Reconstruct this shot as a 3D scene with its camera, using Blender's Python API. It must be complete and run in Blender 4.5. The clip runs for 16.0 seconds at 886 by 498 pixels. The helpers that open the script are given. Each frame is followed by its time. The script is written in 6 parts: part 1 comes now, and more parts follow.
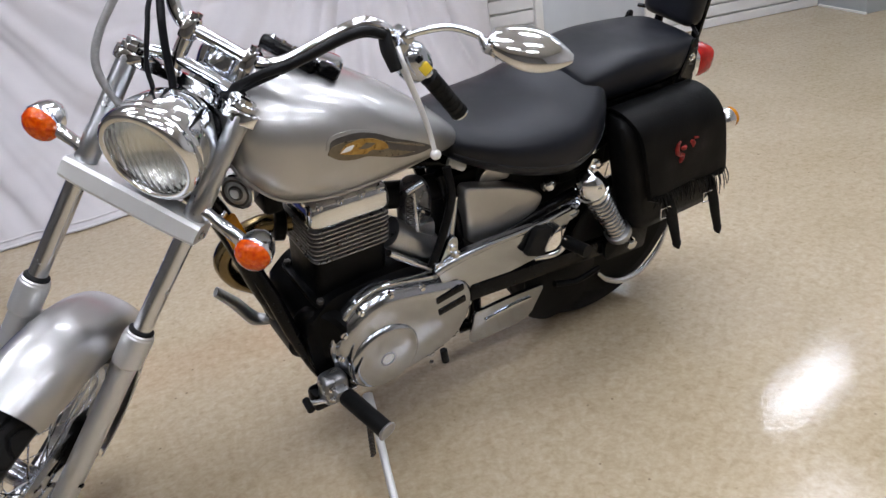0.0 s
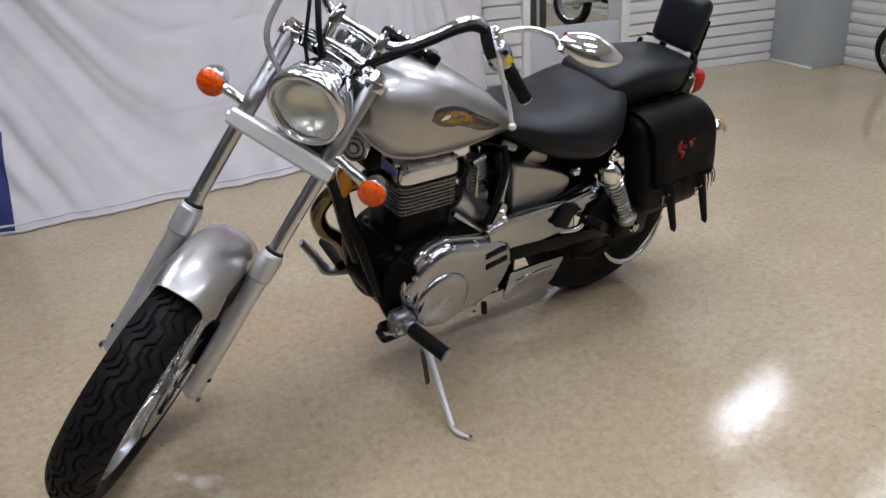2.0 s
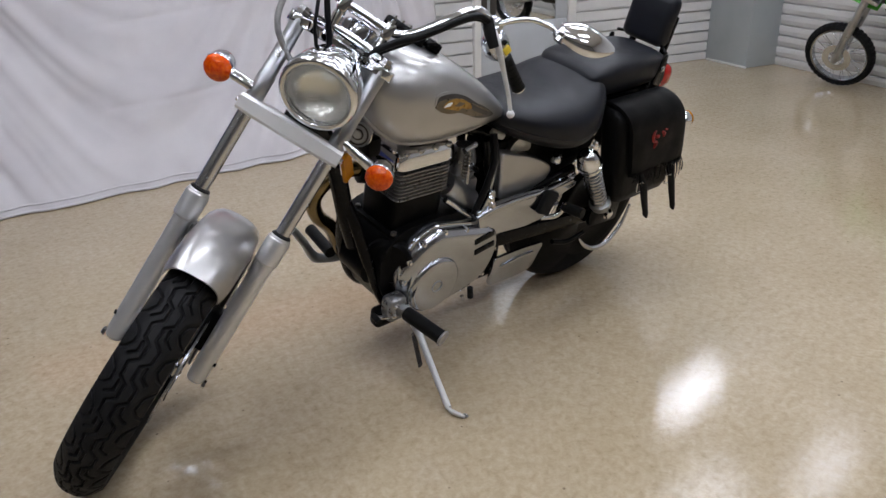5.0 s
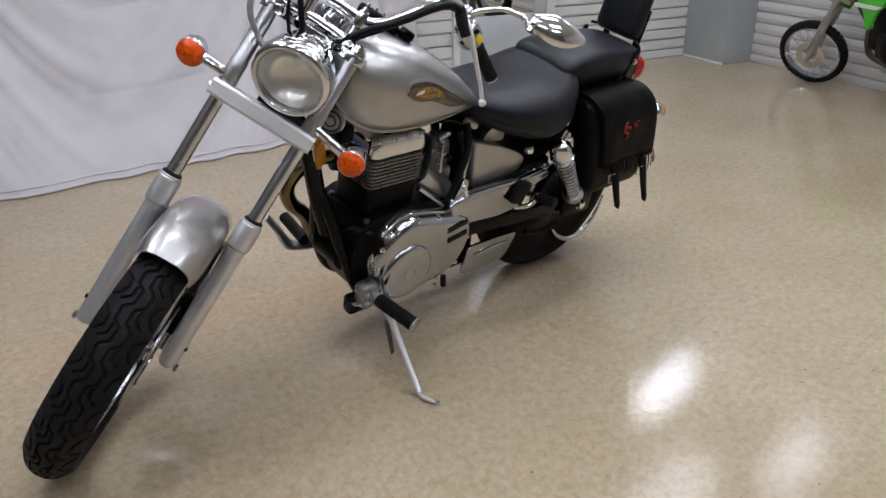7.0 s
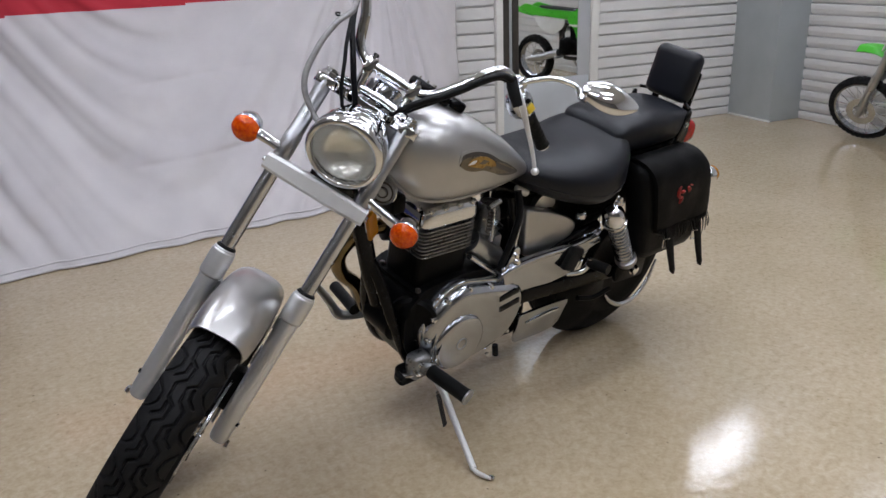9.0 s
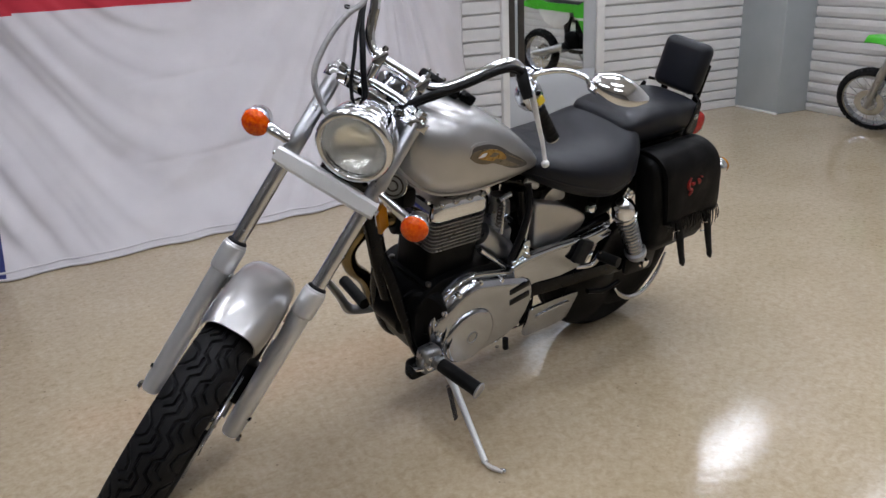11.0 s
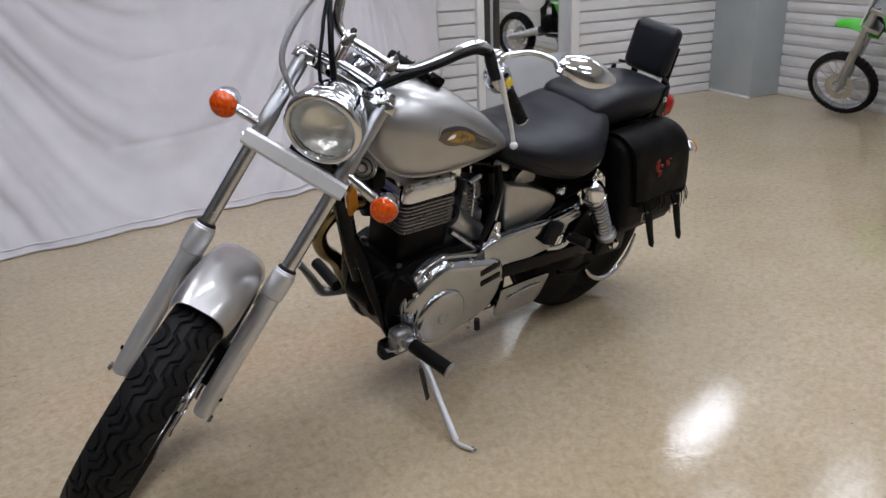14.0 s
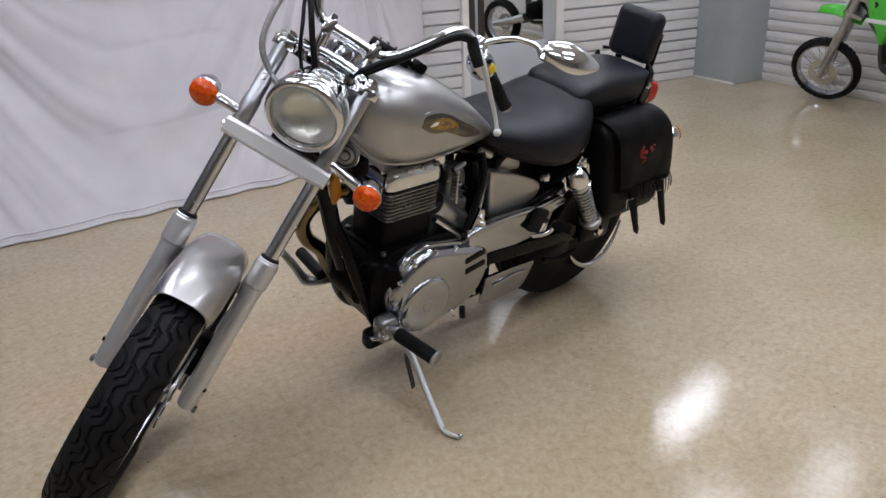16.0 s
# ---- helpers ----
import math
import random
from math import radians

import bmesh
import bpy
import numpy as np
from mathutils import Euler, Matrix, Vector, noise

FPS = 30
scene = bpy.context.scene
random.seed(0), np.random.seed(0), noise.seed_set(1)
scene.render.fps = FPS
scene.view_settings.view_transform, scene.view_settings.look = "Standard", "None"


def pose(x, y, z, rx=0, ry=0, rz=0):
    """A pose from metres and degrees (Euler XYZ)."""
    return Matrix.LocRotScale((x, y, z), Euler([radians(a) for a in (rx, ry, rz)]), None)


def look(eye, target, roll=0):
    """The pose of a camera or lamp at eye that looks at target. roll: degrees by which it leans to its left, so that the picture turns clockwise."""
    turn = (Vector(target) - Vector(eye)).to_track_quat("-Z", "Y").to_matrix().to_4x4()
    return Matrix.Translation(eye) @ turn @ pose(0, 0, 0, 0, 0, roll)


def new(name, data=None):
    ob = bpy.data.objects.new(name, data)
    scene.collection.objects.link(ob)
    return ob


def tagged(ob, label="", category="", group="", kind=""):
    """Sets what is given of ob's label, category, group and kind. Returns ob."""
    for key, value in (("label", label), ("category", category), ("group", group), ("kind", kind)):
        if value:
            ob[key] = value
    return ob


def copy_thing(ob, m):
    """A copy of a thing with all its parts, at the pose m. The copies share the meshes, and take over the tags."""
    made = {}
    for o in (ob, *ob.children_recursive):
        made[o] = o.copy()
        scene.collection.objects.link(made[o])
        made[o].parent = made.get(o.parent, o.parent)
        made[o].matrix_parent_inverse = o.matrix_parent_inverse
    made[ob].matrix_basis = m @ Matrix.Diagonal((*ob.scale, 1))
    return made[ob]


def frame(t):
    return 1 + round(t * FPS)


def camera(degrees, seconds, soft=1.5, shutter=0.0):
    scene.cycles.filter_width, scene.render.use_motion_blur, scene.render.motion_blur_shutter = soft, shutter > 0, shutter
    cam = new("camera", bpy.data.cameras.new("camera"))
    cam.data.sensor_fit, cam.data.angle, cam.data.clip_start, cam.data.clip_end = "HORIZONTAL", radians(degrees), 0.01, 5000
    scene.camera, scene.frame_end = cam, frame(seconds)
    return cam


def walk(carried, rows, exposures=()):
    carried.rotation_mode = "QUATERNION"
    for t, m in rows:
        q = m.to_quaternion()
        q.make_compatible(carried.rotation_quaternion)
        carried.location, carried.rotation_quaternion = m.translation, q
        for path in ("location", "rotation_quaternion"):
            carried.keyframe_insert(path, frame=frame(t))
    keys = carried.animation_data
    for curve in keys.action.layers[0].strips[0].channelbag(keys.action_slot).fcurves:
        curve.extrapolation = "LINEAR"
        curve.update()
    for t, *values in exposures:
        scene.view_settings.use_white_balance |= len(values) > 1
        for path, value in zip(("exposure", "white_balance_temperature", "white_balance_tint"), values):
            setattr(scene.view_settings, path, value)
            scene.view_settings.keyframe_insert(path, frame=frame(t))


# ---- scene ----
cam = camera(59.0, 16.0)
PATH = [
    (0, (0.118, -0.174, 1.201), (0.537, 1.568, 0.311), -8.0),
    (0.5, (-0.04, -0.227, 1.215), (0.461, 1.539, 0.421), -5.5),
    (1, (-0.238, -0.278, 1.197), (0.364, 1.441, 0.37), -4.5),
    (1.5, (-0.295, -0.34, 1.21), (0.304, 1.395, 0.414), -2.5),
    (2, (-0.267, -0.492, 1.213), (0.308, 1.244, 0.403), -3.3),
    (2.5, (-0.296, -0.522, 1.227), (0.326, 1.196, 0.412), -3.0),
    (3, (-0.405, -0.504, 1.216), (0.327, 1.194, 0.452), -3.5),
    (3.5, (-0.438, -0.483, 1.211), (0.278, 1.208, 0.42), -2.5),
    (4, (-0.446, -0.484, 1.21), (0.275, 1.196, 0.399), -1.9),
    (6.5, (-0.437, -0.51, 1.207), (0.338, 1.137, 0.379), -1.1),
    (7, (-0.435, -0.52, 1.2), (0.349, 1.121, 0.367), -0.5),
    (7.5, (-0.434, -0.516, 1.215), (0.361, 1.133, 0.408), -0.7),
    (8, (-0.434, -0.489, 1.218), (0.335, 1.214, 0.506), -1.8),
    (8.5, (-0.437, -0.474, 1.223), (0.3, 1.25, 0.529), -2.2),
    (9, (-0.442, -0.475, 1.214), (0.271, 1.261, 0.522), -2.3),
    (11.5, (-0.454, -0.468, 1.206), (0.245, 1.268, 0.499), -2.8),
    (12, (-0.451, -0.473, 1.204), (0.248, 1.255, 0.477), -2.5),
    (12.5, (-0.447, -0.475, 1.21), (0.266, 1.249, 0.489), -2.7),
    (13, (-0.441, -0.488, 1.209), (0.288, 1.23, 0.489), -2.6),
    (13.5, (-0.437, -0.49, 1.206), (0.303, 1.222, 0.482), -2.5),
    (14, (-0.44, -0.494, 1.205), (0.3, 1.21, 0.465), -2.5),
    (14.5, (-0.441, -0.487, 1.204), (0.305, 1.213, 0.462), -2.6),
    (15, (-0.435, -0.484, 1.202), (0.314, 1.212, 0.454), -2.7),
    (15.5, (-0.432, -0.487, 1.201), (0.327, 1.202, 0.444), -2.7),
    (16, (-0.431, -0.492, 1.201), (0.333, 1.19, 0.432), -2.6),
]
walk(cam, [(t, look(eye, target, roll)) for t, eye, target, roll in PATH],
     [(0, 0.26), (0.5, 0.16), (1, 0.07), (2, 0.0), (3.5, -0.07), (16, -0.07)])

# ---- light ----
world = bpy.data.worlds.new("world")
scene.world = world
world.use_nodes = True
world.node_tree.nodes["Background"].inputs["Color"].default_value = (0.9, 0.95, 1.0, 1)
world.node_tree.nodes["Background"].inputs["Strength"].default_value = 0.05
scene.view_settings.exposure = 0.0

CEIL = 2.75


# ---- material helpers ----
def mat(name):
    m = bpy.data.materials.new(name)
    m.use_nodes = True
    return m, m.node_tree, m.node_tree.nodes["Principled BSDF"]


def link(nt, a, b):
    nt.links.new(a, b)


def coords(nt, scale, kind="Object"):
    tc = nt.nodes.new("ShaderNodeTexCoord")
    mp = nt.nodes.new("ShaderNodeMapping")
    mp.inputs["Scale"].default_value = scale if hasattr(scale, "__len__") else (scale,) * 3
    link(nt, tc.outputs[kind], mp.inputs["Vector"])
    return mp.outputs["Vector"]


def noise_tex(nt, vec, scale, detail=4.0, rough=0.55, distort=0.0):
    n = nt.nodes.new("ShaderNodeTexNoise")
    n.inputs["Scale"].default_value = scale
    n.inputs["Detail"].default_value = detail
    n.inputs["Roughness"].default_value = rough
    n.inputs["Distortion"].default_value = distort
    link(nt, vec, n.inputs["Vector"])
    return n.outputs["Fac"]


def ramp(nt, fac, stops):
    r = nt.nodes.new("ShaderNodeValToRGB")
    e = r.color_ramp.elements
    while len(e) < len(stops):
        e.new(0.5)
    for el, (p, c) in zip(e, stops):
        el.position = p
        el.color = (*c, 1) if len(c) == 3 else c
    link(nt, fac, r.inputs["Fac"])
    return r.outputs["Color"]


def remap(nt, fac, lo, hi, a=0.0, b=1.0):
    r = nt.nodes.new("ShaderNodeMapRange")
    r.inputs["From Min"].default_value = a
    r.inputs["From Max"].default_value = b
    r.inputs["To Min"].default_value = lo
    r.inputs["To Max"].default_value = hi
    link(nt, fac, r.inputs["Value"])
    return r.outputs["Result"]


def bump(nt, height, strength, dist, bsdf):
    b = nt.nodes.new("ShaderNodeBump")
    b.inputs["Strength"].default_value = strength
    b.inputs["Distance"].default_value = dist
    link(nt, height, b.inputs["Height"])
    link(nt, b.outputs["Normal"], bsdf.inputs["Normal"])


def surface(name, c1, c2, scale=30.0, rough=(0.3, 0.5), metal=0.0, relief=0.0, fine=300.0, coat=0.0, coat_rough=0.05, spec=0.5):
    """A painted, cast or moulded surface: two close colours, uneven gloss and fine relief."""
    m, nt, b = mat(name)
    v = coords(nt, 1.0)
    big = noise_tex(nt, v, scale, 5)
    small = noise_tex(nt, v, fine, 3)
    link(nt, ramp(nt, big, [(0.3, c1), (0.7, c2)]), b.inputs["Base Color"])
    link(nt, remap(nt, noise_tex(nt, v, scale * 2.3, 6, 0.65), rough[0], rough[1], 0.3, 0.7), b.inputs["Roughness"])
    b.inputs["Metallic"].default_value = metal
    b.inputs["Specular IOR Level"].default_value = spec
    b.inputs["Coat Weight"].default_value = coat
    b.inputs["Coat Roughness"].default_value = coat_rough
    if relief:
        bump(nt, small, relief, 0.001, b)
    return m


SILVER_PAINT = surface("silver_metallic_paint", (0.405, 0.400, 0.390), (0.445, 0.440, 0.430), 12, (0.35, 0.42), 0.90, 0.0, 1400, 1.0, 0.025)
CHROME = surface("chrome", (0.72, 0.735, 0.76), (0.80, 0.815, 0.84), 20, (0.04, 0.11), 1.0)
STANCHION = surface("fork_tube_chrome", (0.60, 0.62, 0.66), (0.68, 0.70, 0.74), 20, (0.18, 0.28), 1.0)
BRONZE_PIPE = surface("heat_tinted_chrome", (0.09, 0.062, 0.030), (0.24, 0.18, 0.09), 9, (0.14, 0.26), 1.0)
ALLOY = surface("brushed_cast_alloy", (0.38, 0.39, 0.40), (0.52, 0.53, 0.54), 14, (0.26, 0.40), 0.97, 0.15, 500)
POLISHED = surface("polished_alloy", (0.44, 0.46, 0.50), (0.51, 0.53, 0.57), 10, (0.10, 0.19), 1.0, 0.0, 900)
CLAMP_SILVER = surface("silver_clamp_cover", (0.68, 0.68, 0.675), (0.75, 0.75, 0.745), 14, (0.34, 0.44), 0.42, 0.08, 900)
BLACK_PAINT = surface("black_enamel", (0.002, 0.002, 0.0023), (0.004, 0.004, 0.0044), 25, (0.18, 0.30), spec=0.16)
BLACK_CAST = surface("black_engine_paint", (0.0012, 0.0012, 0.0015), (0.004, 0.004, 0.004), 30, (0.28, 0.42), 0.0, 0.45, 220, spec=0.09)
RUBBER = surface("tyre_rubber", (0.006, 0.006, 0.0064), (0.014, 0.014, 0.0144), 18, (0.5, 0.7), 0.0, 0.25, 500, spec=0.14)
GRIP = surface("grip_rubber", (0.004, 0.004, 0.004), (0.008, 0.008, 0.008), 30, (0.45, 0.6), 0.0, 0.3, 600, spec=0.15)
CABLE = surface("cable_sheath", (0.003, 0.003, 0.0035), (0.007, 0.007, 0.008), 60, (0.3, 0.45), spec=0.15)
CABLE_GREY = surface("braided_grey_cable", (0.24, 0.235, 0.235), (0.34, 0.335, 0.33), 90, (0.35, 0.5), 0.4, 0.3, 900)
VINYL = surface("black_seat_vinyl", (0.0040, 0.0048, 0.0072), (0.0070, 0.0082, 0.0125), 9, (0.36, 0.48), 0.0, 0.40, 420, spec=0.28)
LEATHER = surface("black_leather", (0.0022, 0.0022, 0.0022), (0.0045, 0.0045, 0.0045), 14, (0.45, 0.62), 0.0, 0.6, 240, spec=0.10)
AMBER = surface("amber_lens", (0.70, 0.035, 0.0), (1.0, 0.155, 0.0), 110, (0.06, 0.14), coat=0.5, coat_rough=0.03, spec=0.10)
RED_LENS = surface("red_lens", (0.30, 0.004, 0.003), (0.55, 0.010, 0.006), 60, (0.06, 0.14), spec=0.35)
WHITE_PAINT = surface("white_trim_paint", (0.72, 0.71, 0.68), (0.80, 0.79, 0.76), 6, (0.35, 0.5), 0.0, 0.1, 200)
SLAT_WHITE = surface("white_slat_panel", (0.66, 0.65, 0.64), (0.74, 0.73, 0.72), 4, (0.35, 0.5), 0.0, 0.06, 200)
GREY_PAINT = surface("grey_wall_paint", (0.37, 0.405, 0.415), (0.42, 0.455, 0.465), 4, (0.4, 0.55), 0.0, 0.1, 150)
GREY_PANEL = surface("light_grey_panel", (0.46, 0.48, 0.50), (0.52, 0.54, 0.56), 4, (0.35, 0.5), 0.0, 0.08, 150)
DARK_METAL = surface("dark_frame_metal", (0.04, 0.036, 0.032), (0.07, 0.064, 0.058), 14, (0.35, 0.5), 0.3)
CEIL_WHITE = surface("ceiling_white", (0.70, 0.70, 0.68), (0.78, 0.78, 0.76), 3, (0.7, 0.9), 0.0, 0.3, 120)
GREEN = surface("green_plastic", (0.05, 0.42, 0.02), (0.07, 0.50, 0.03), 12, (0.25, 0.4))
WHITE_PLASTIC = surface("white_plastic", (0.70, 0.70, 0.68), (0.78, 0.78, 0.76), 12, (0.3, 0.45))
YELLOW = surface("yellow_button", (0.80, 0.58, 0.03), (0.88, 0.66, 0.06), 20, (0.4, 0.5))
RED_PRINT = surface("red_print", (0.10, 0.004, 0.004), (0.34, 0.013, 0.010), 110, (0.5, 0.6))
UNSEEN_WALL = surface("unseen_wall_tone", (0.195, 0.18, 0.16), (0.25, 0.235, 0.21), 5, (0.5, 0.7), 0.0, 0.15, 120)
GOLD_PRINT = surface("gold_print", (0.26, 0.14, 0.03), (0.46, 0.28, 0.07), 70, (0.25, 0.35), 0.6)
DARK_PRINT = surface("dark_print", (0.035, 0.030, 0.026), (0.06, 0.052, 0.045), 60, (0.3, 0.4))


BADGE_PAINT = surface("badge_bronze", (0.13, 0.105, 0.07), (0.20, 0.165, 0.115), 40, (0.25, 0.35), 0.6)
REFLECTOR = surface("headlight_reflector", (0.86, 0.86, 0.84), (0.92, 0.92, 0.90), 20, (0.20, 0.26), 0.8)
FIN = surface("dark_fin_edge", (0.22, 0.222, 0.225), (0.30, 0.302, 0.305), 30, (0.24, 0.36), 0.85)
FORK_SILVER = surface("silver_fork_alloy", (0.58, 0.58, 0.58), (0.64, 0.64, 0.64), 6, (0.32, 0.37), 0.68)
AMBER_DARK = surface("amber_reflector", (0.42, 0.145, 0.002), (0.54, 0.20, 0.004), 30, (0.15, 0.25))


def glow(name, colour, strength):
    m, nt, b = mat(name)
    b.inputs["Base Color"].default_value = (*colour, 1)
    b.inputs["Emission Color"].default_value = (*colour, 1)
    b.inputs["Emission Strength"].default_value = strength
    return m


# lower strength keeps the floor reflections of two lamps faint
TUBE_DIM = glow("dim_fluorescent_diffuser", (0.955, 1.0, 1.14), 4.5)
TUBE_GLOW = glow("fluorescent_diffuser", (0.955, 1.0, 1.14), 15.2)


def glass(name, tint=(1, 1, 1), rough=0.02):
    m, nt, b = mat(name)
    b.inputs["Base Color"].default_value = (*tint, 1)
    b.inputs["Roughness"].default_value = rough
    b.inputs["Transmission Weight"].default_value = 1.0
    b.inputs["IOR"].default_value = 1.45
    return m


LENS_GLASS = glass("headlight_glass", (1.0, 1.0, 0.98), 0.06)
# fluted headlight glass and faceted signal lenses
nt, b = LENS_GLASS.node_tree, LENS_GLASS.node_tree.nodes["Principled BSDF"]
flute = nt.nodes.new("ShaderNodeTexWave")
flute.inputs["Scale"].default_value = 26
flute.inputs["Distortion"].default_value = 1.2
fv = coords(nt, 1.0)
fv.node.inputs["Rotation"].default_value = (0, 0, radians(43))
link(nt, fv, flute.inputs["Vector"])
bump(nt, flute.outputs["Fac"], 0.34, 0.0025, b)


def facets(m, scale, strength, dist=0.002):
    nt, b = m.node_tree, m.node_tree.nodes["Principled BSDF"]
    vo = nt.nodes.new("ShaderNodeTexVoronoi")
    vo.inputs["Scale"].default_value = scale
    link(nt, coords(nt, 1.0), vo.inputs["Vector"])
    bump(nt, vo.outputs["Distance"], strength, dist, b)


for lens, clear in ((AMBER, 0.25), (RED_LENS, 0.1)):
    lens.node_tree.nodes["Principled BSDF"].inputs["Transmission Weight"].default_value = clear
facets(AMBER, 130, 0.6, 0.003)
facets(RED_LENS, 160, 0.3, 0.0012)
facets(AMBER_DARK, 260, 0.7)
m, nt, b = mat("mirror_glass")
b.inputs["Base Color"].default_value = (0.82, 0.84, 0.83, 1)
b.inputs["Metallic"].default_value = 1.0
b.inputs["Roughness"].default_value = 0.02
MIRROR = m


def floor_material():
    m, nt, b = mat("polished_beige_floor")
    v = coords(nt, 1.0)
    blotch = noise_tex(nt, v, 2.2, 6, 0.6)
    patch = noise_tex(nt, v, 42.0, 5, 0.65, 0.5)
    speck = noise_tex(nt, v, 85.0, 3, 0.6)
    mixa = nt.nodes.new("ShaderNodeMix")
    mixa.data_type = "RGBA"
    mixa.inputs[0].default_value = 0.42
    link(nt, ramp(nt, patch, [(0.28, (0.312, 0.241, 0.146)), (0.48, (0.446, 0.362, 0.245)), (0.72, (0.553, 0.466, 0.348))]), mixa.inputs[6])
    link(nt, ramp(nt, speck, [(0.28, (0.358, 0.283, 0.184)), (0.5, (0.453, 0.368, 0.252)), (0.72, (0.543, 0.453, 0.330))]), mixa.inputs[7])
    mixb = nt.nodes.new("ShaderNodeMix")
    mixb.data_type = "RGBA"
    mixb.blend_type = "MULTIPLY"
    mixb.inputs[0].default_value = 1.0
    link(nt, mixa.outputs[2], mixb.inputs[6])
    link(nt, ramp(nt, blotch, [(0.3, (0.88, 0.86, 0.81)), (0.7, (1.0, 1.0, 1.0))]), mixb.inputs[7])
    # small dark chips scattered in the surface
    chip = nt.nodes.new("ShaderNodeTexVoronoi")
    chip.inputs["Scale"].default_value = 26.0
    link(nt, v, chip.inputs["Vector"])
    rare = noise_tex(nt, v, 19.0, 2)
    near = remap(nt, chip.outputs["Distance"], 1.0, 0.0, 0.05, 0.13)
    pick = remap(nt, rare, 0.0, 1.0, 0.56, 0.62)
    both = nt.nodes.new("ShaderNodeMath")
    both.operation = "MULTIPLY"
    both.use_clamp = True
    link(nt, near, both.inputs[0])
    link(nt, pick, both.inputs[1])
    mixc = nt.nodes.new("ShaderNodeMix")
    mixc.data_type = "RGBA"
    link(nt, both.outputs[0], mixc.inputs[0])
    link(nt, mixb.outputs[2], mixc.inputs[6])
    mixc.inputs[7].default_value = (0.20, 0.15, 0.095, 1)
    link(nt, mixc.outputs[2], b.inputs["Base Color"])
    link(nt, remap(nt, noise_tex(nt, v, 14.0, 6, 0.7), 0.03, 0.085, 0.3, 0.72), b.inputs["Roughness"])
    b.inputs["Specular IOR Level"].default_value = 0.5
    wave = noise_tex(nt, v, 27.0, 5, 0.66)
    bump(nt, wave, 0.060, 0.01, b)
    return m


FLOOR = floor_material()


def cloth_material(name, c1, c2):
    m, nt, b = mat(name)
    v = coords(nt, 1.0)
    weave = nt.nodes.new("ShaderNodeTexWave")
    weave.inputs["Scale"].default_value = 260
    weave.inputs["Distortion"].default_value = 1.5
    link(nt, v, weave.inputs["Vector"])
    link(nt, ramp(nt, noise_tex(nt, v, 3.0, 5), [(0.3, c1), (0.7, c2)]), b.inputs["Base Color"])
    b.inputs["Roughness"].default_value = 0.85
    b.inputs["Sheen Weight"].default_value = 0.15
    bump(nt, weave.outputs["Fac"], 0.08, 0.0006, b)
    return m


CLOTH_WHITE = cloth_material("white_nylon_cloth", (0.525, 0.500, 0.515), (0.595, 0.570, 0.580))
CLOTH_RED = cloth_material("red_nylon_cloth", (0.40, 0.015, 0.03), (0.48, 0.02, 0.04))
CLOTH_BLUE = cloth_material("dark_blue_nylon_cloth", (0.012, 0.02, 0.11), (0.02, 0.03, 0.15))


# ---- mesh helpers ----
def part(name, bm, material, parent=None, label="", smooth=True):
    """One bmesh as one mesh object under a thing or part."""
    bmesh.ops.recalc_face_normals(bm, faces=bm.faces)
    me = bpy.data.meshes.new(name)
    bm.to_mesh(me)
    bm.free()
    if smooth:
        me.polygons.foreach_set("use_smooth", [True] * len(me.polygons))
        me.set_sharp_from_angle(angle=radians(38))
    me.materials.append(material)
    ob = new(name, me)
    if parent is not None:
        ob.parent = parent
    if label:
        ob["label"] = label
    return ob


def empty(name, m):
    ob = new(name)
    ob.matrix_world = m
    ob.empty_display_size = 0.05
    return ob


def add_box(bm, lo, hi, bevel=0.0, m=None, segs=2):
    r = bmesh.ops.create_cube(bm, size=1.0)
    vs = r["verts"]
    lo, hi = Vector(lo), Vector(hi)
    for v in vs:
        v.co = Vector([lo[i] + (v.co[i] + 0.5) * (hi[i] - lo[i]) for i in range(3)])
    if bevel:
        es = list({e for v in vs for e in v.link_edges})
        out = bmesh.ops.bevel(bm, geom=es, offset=bevel, segments=segs, affect="EDGES", profile=0.5)
        vs = list({v for f in out["faces"] for v in f.verts} | {v for v in vs if v.is_valid})
    if m is not None:
        bmesh.ops.transform(bm, matrix=m, verts=vs)
    return bm


def box(lo, hi, bevel=0.0, m=None, segs=2):
    return add_box(bmesh.new(), lo, hi, bevel, m, segs)


def loft(bm, rings, closed_ends=True, closed_ring=True):
    """Skin through rings of equal point count."""
    loops = [[bm.verts.new(p) for p in ring] for ring in rings]
    n = len(loops[0])
    for a, b in zip(loops, loops[1:]):
        for i in range(n if closed_ring else n - 1):
            j = (i + 1) % n
            bm.faces.new((a[i], a[j], b[j], b[i]))
    if closed_ends and closed_ring:
        bm.faces.new(loops[0][::-1])
        bm.faces.new(loops[-1])
    return bm


def spline(pts, n=8):
    """Smooth points through the given ones."""
    p = [Vector(q) for q in pts]
    if len(p) < 3:
        return p
    out = []
    ext = [2 * p[0] - p[1]] + p + [2 * p[-1] - p[-2]]
    for i in range(1, len(ext) - 2):
        a, b, c, d = ext[i - 1:i + 3]
        for k in range(n):
            t = k / n
            out.append(0.5 * (2 * b + (c - a) * t + (2 * a - 5 * b + 4 * c - d) * t * t + (3 * b - a - 3 * c + d) * t ** 3))
    out.append(p[-1])
    return out


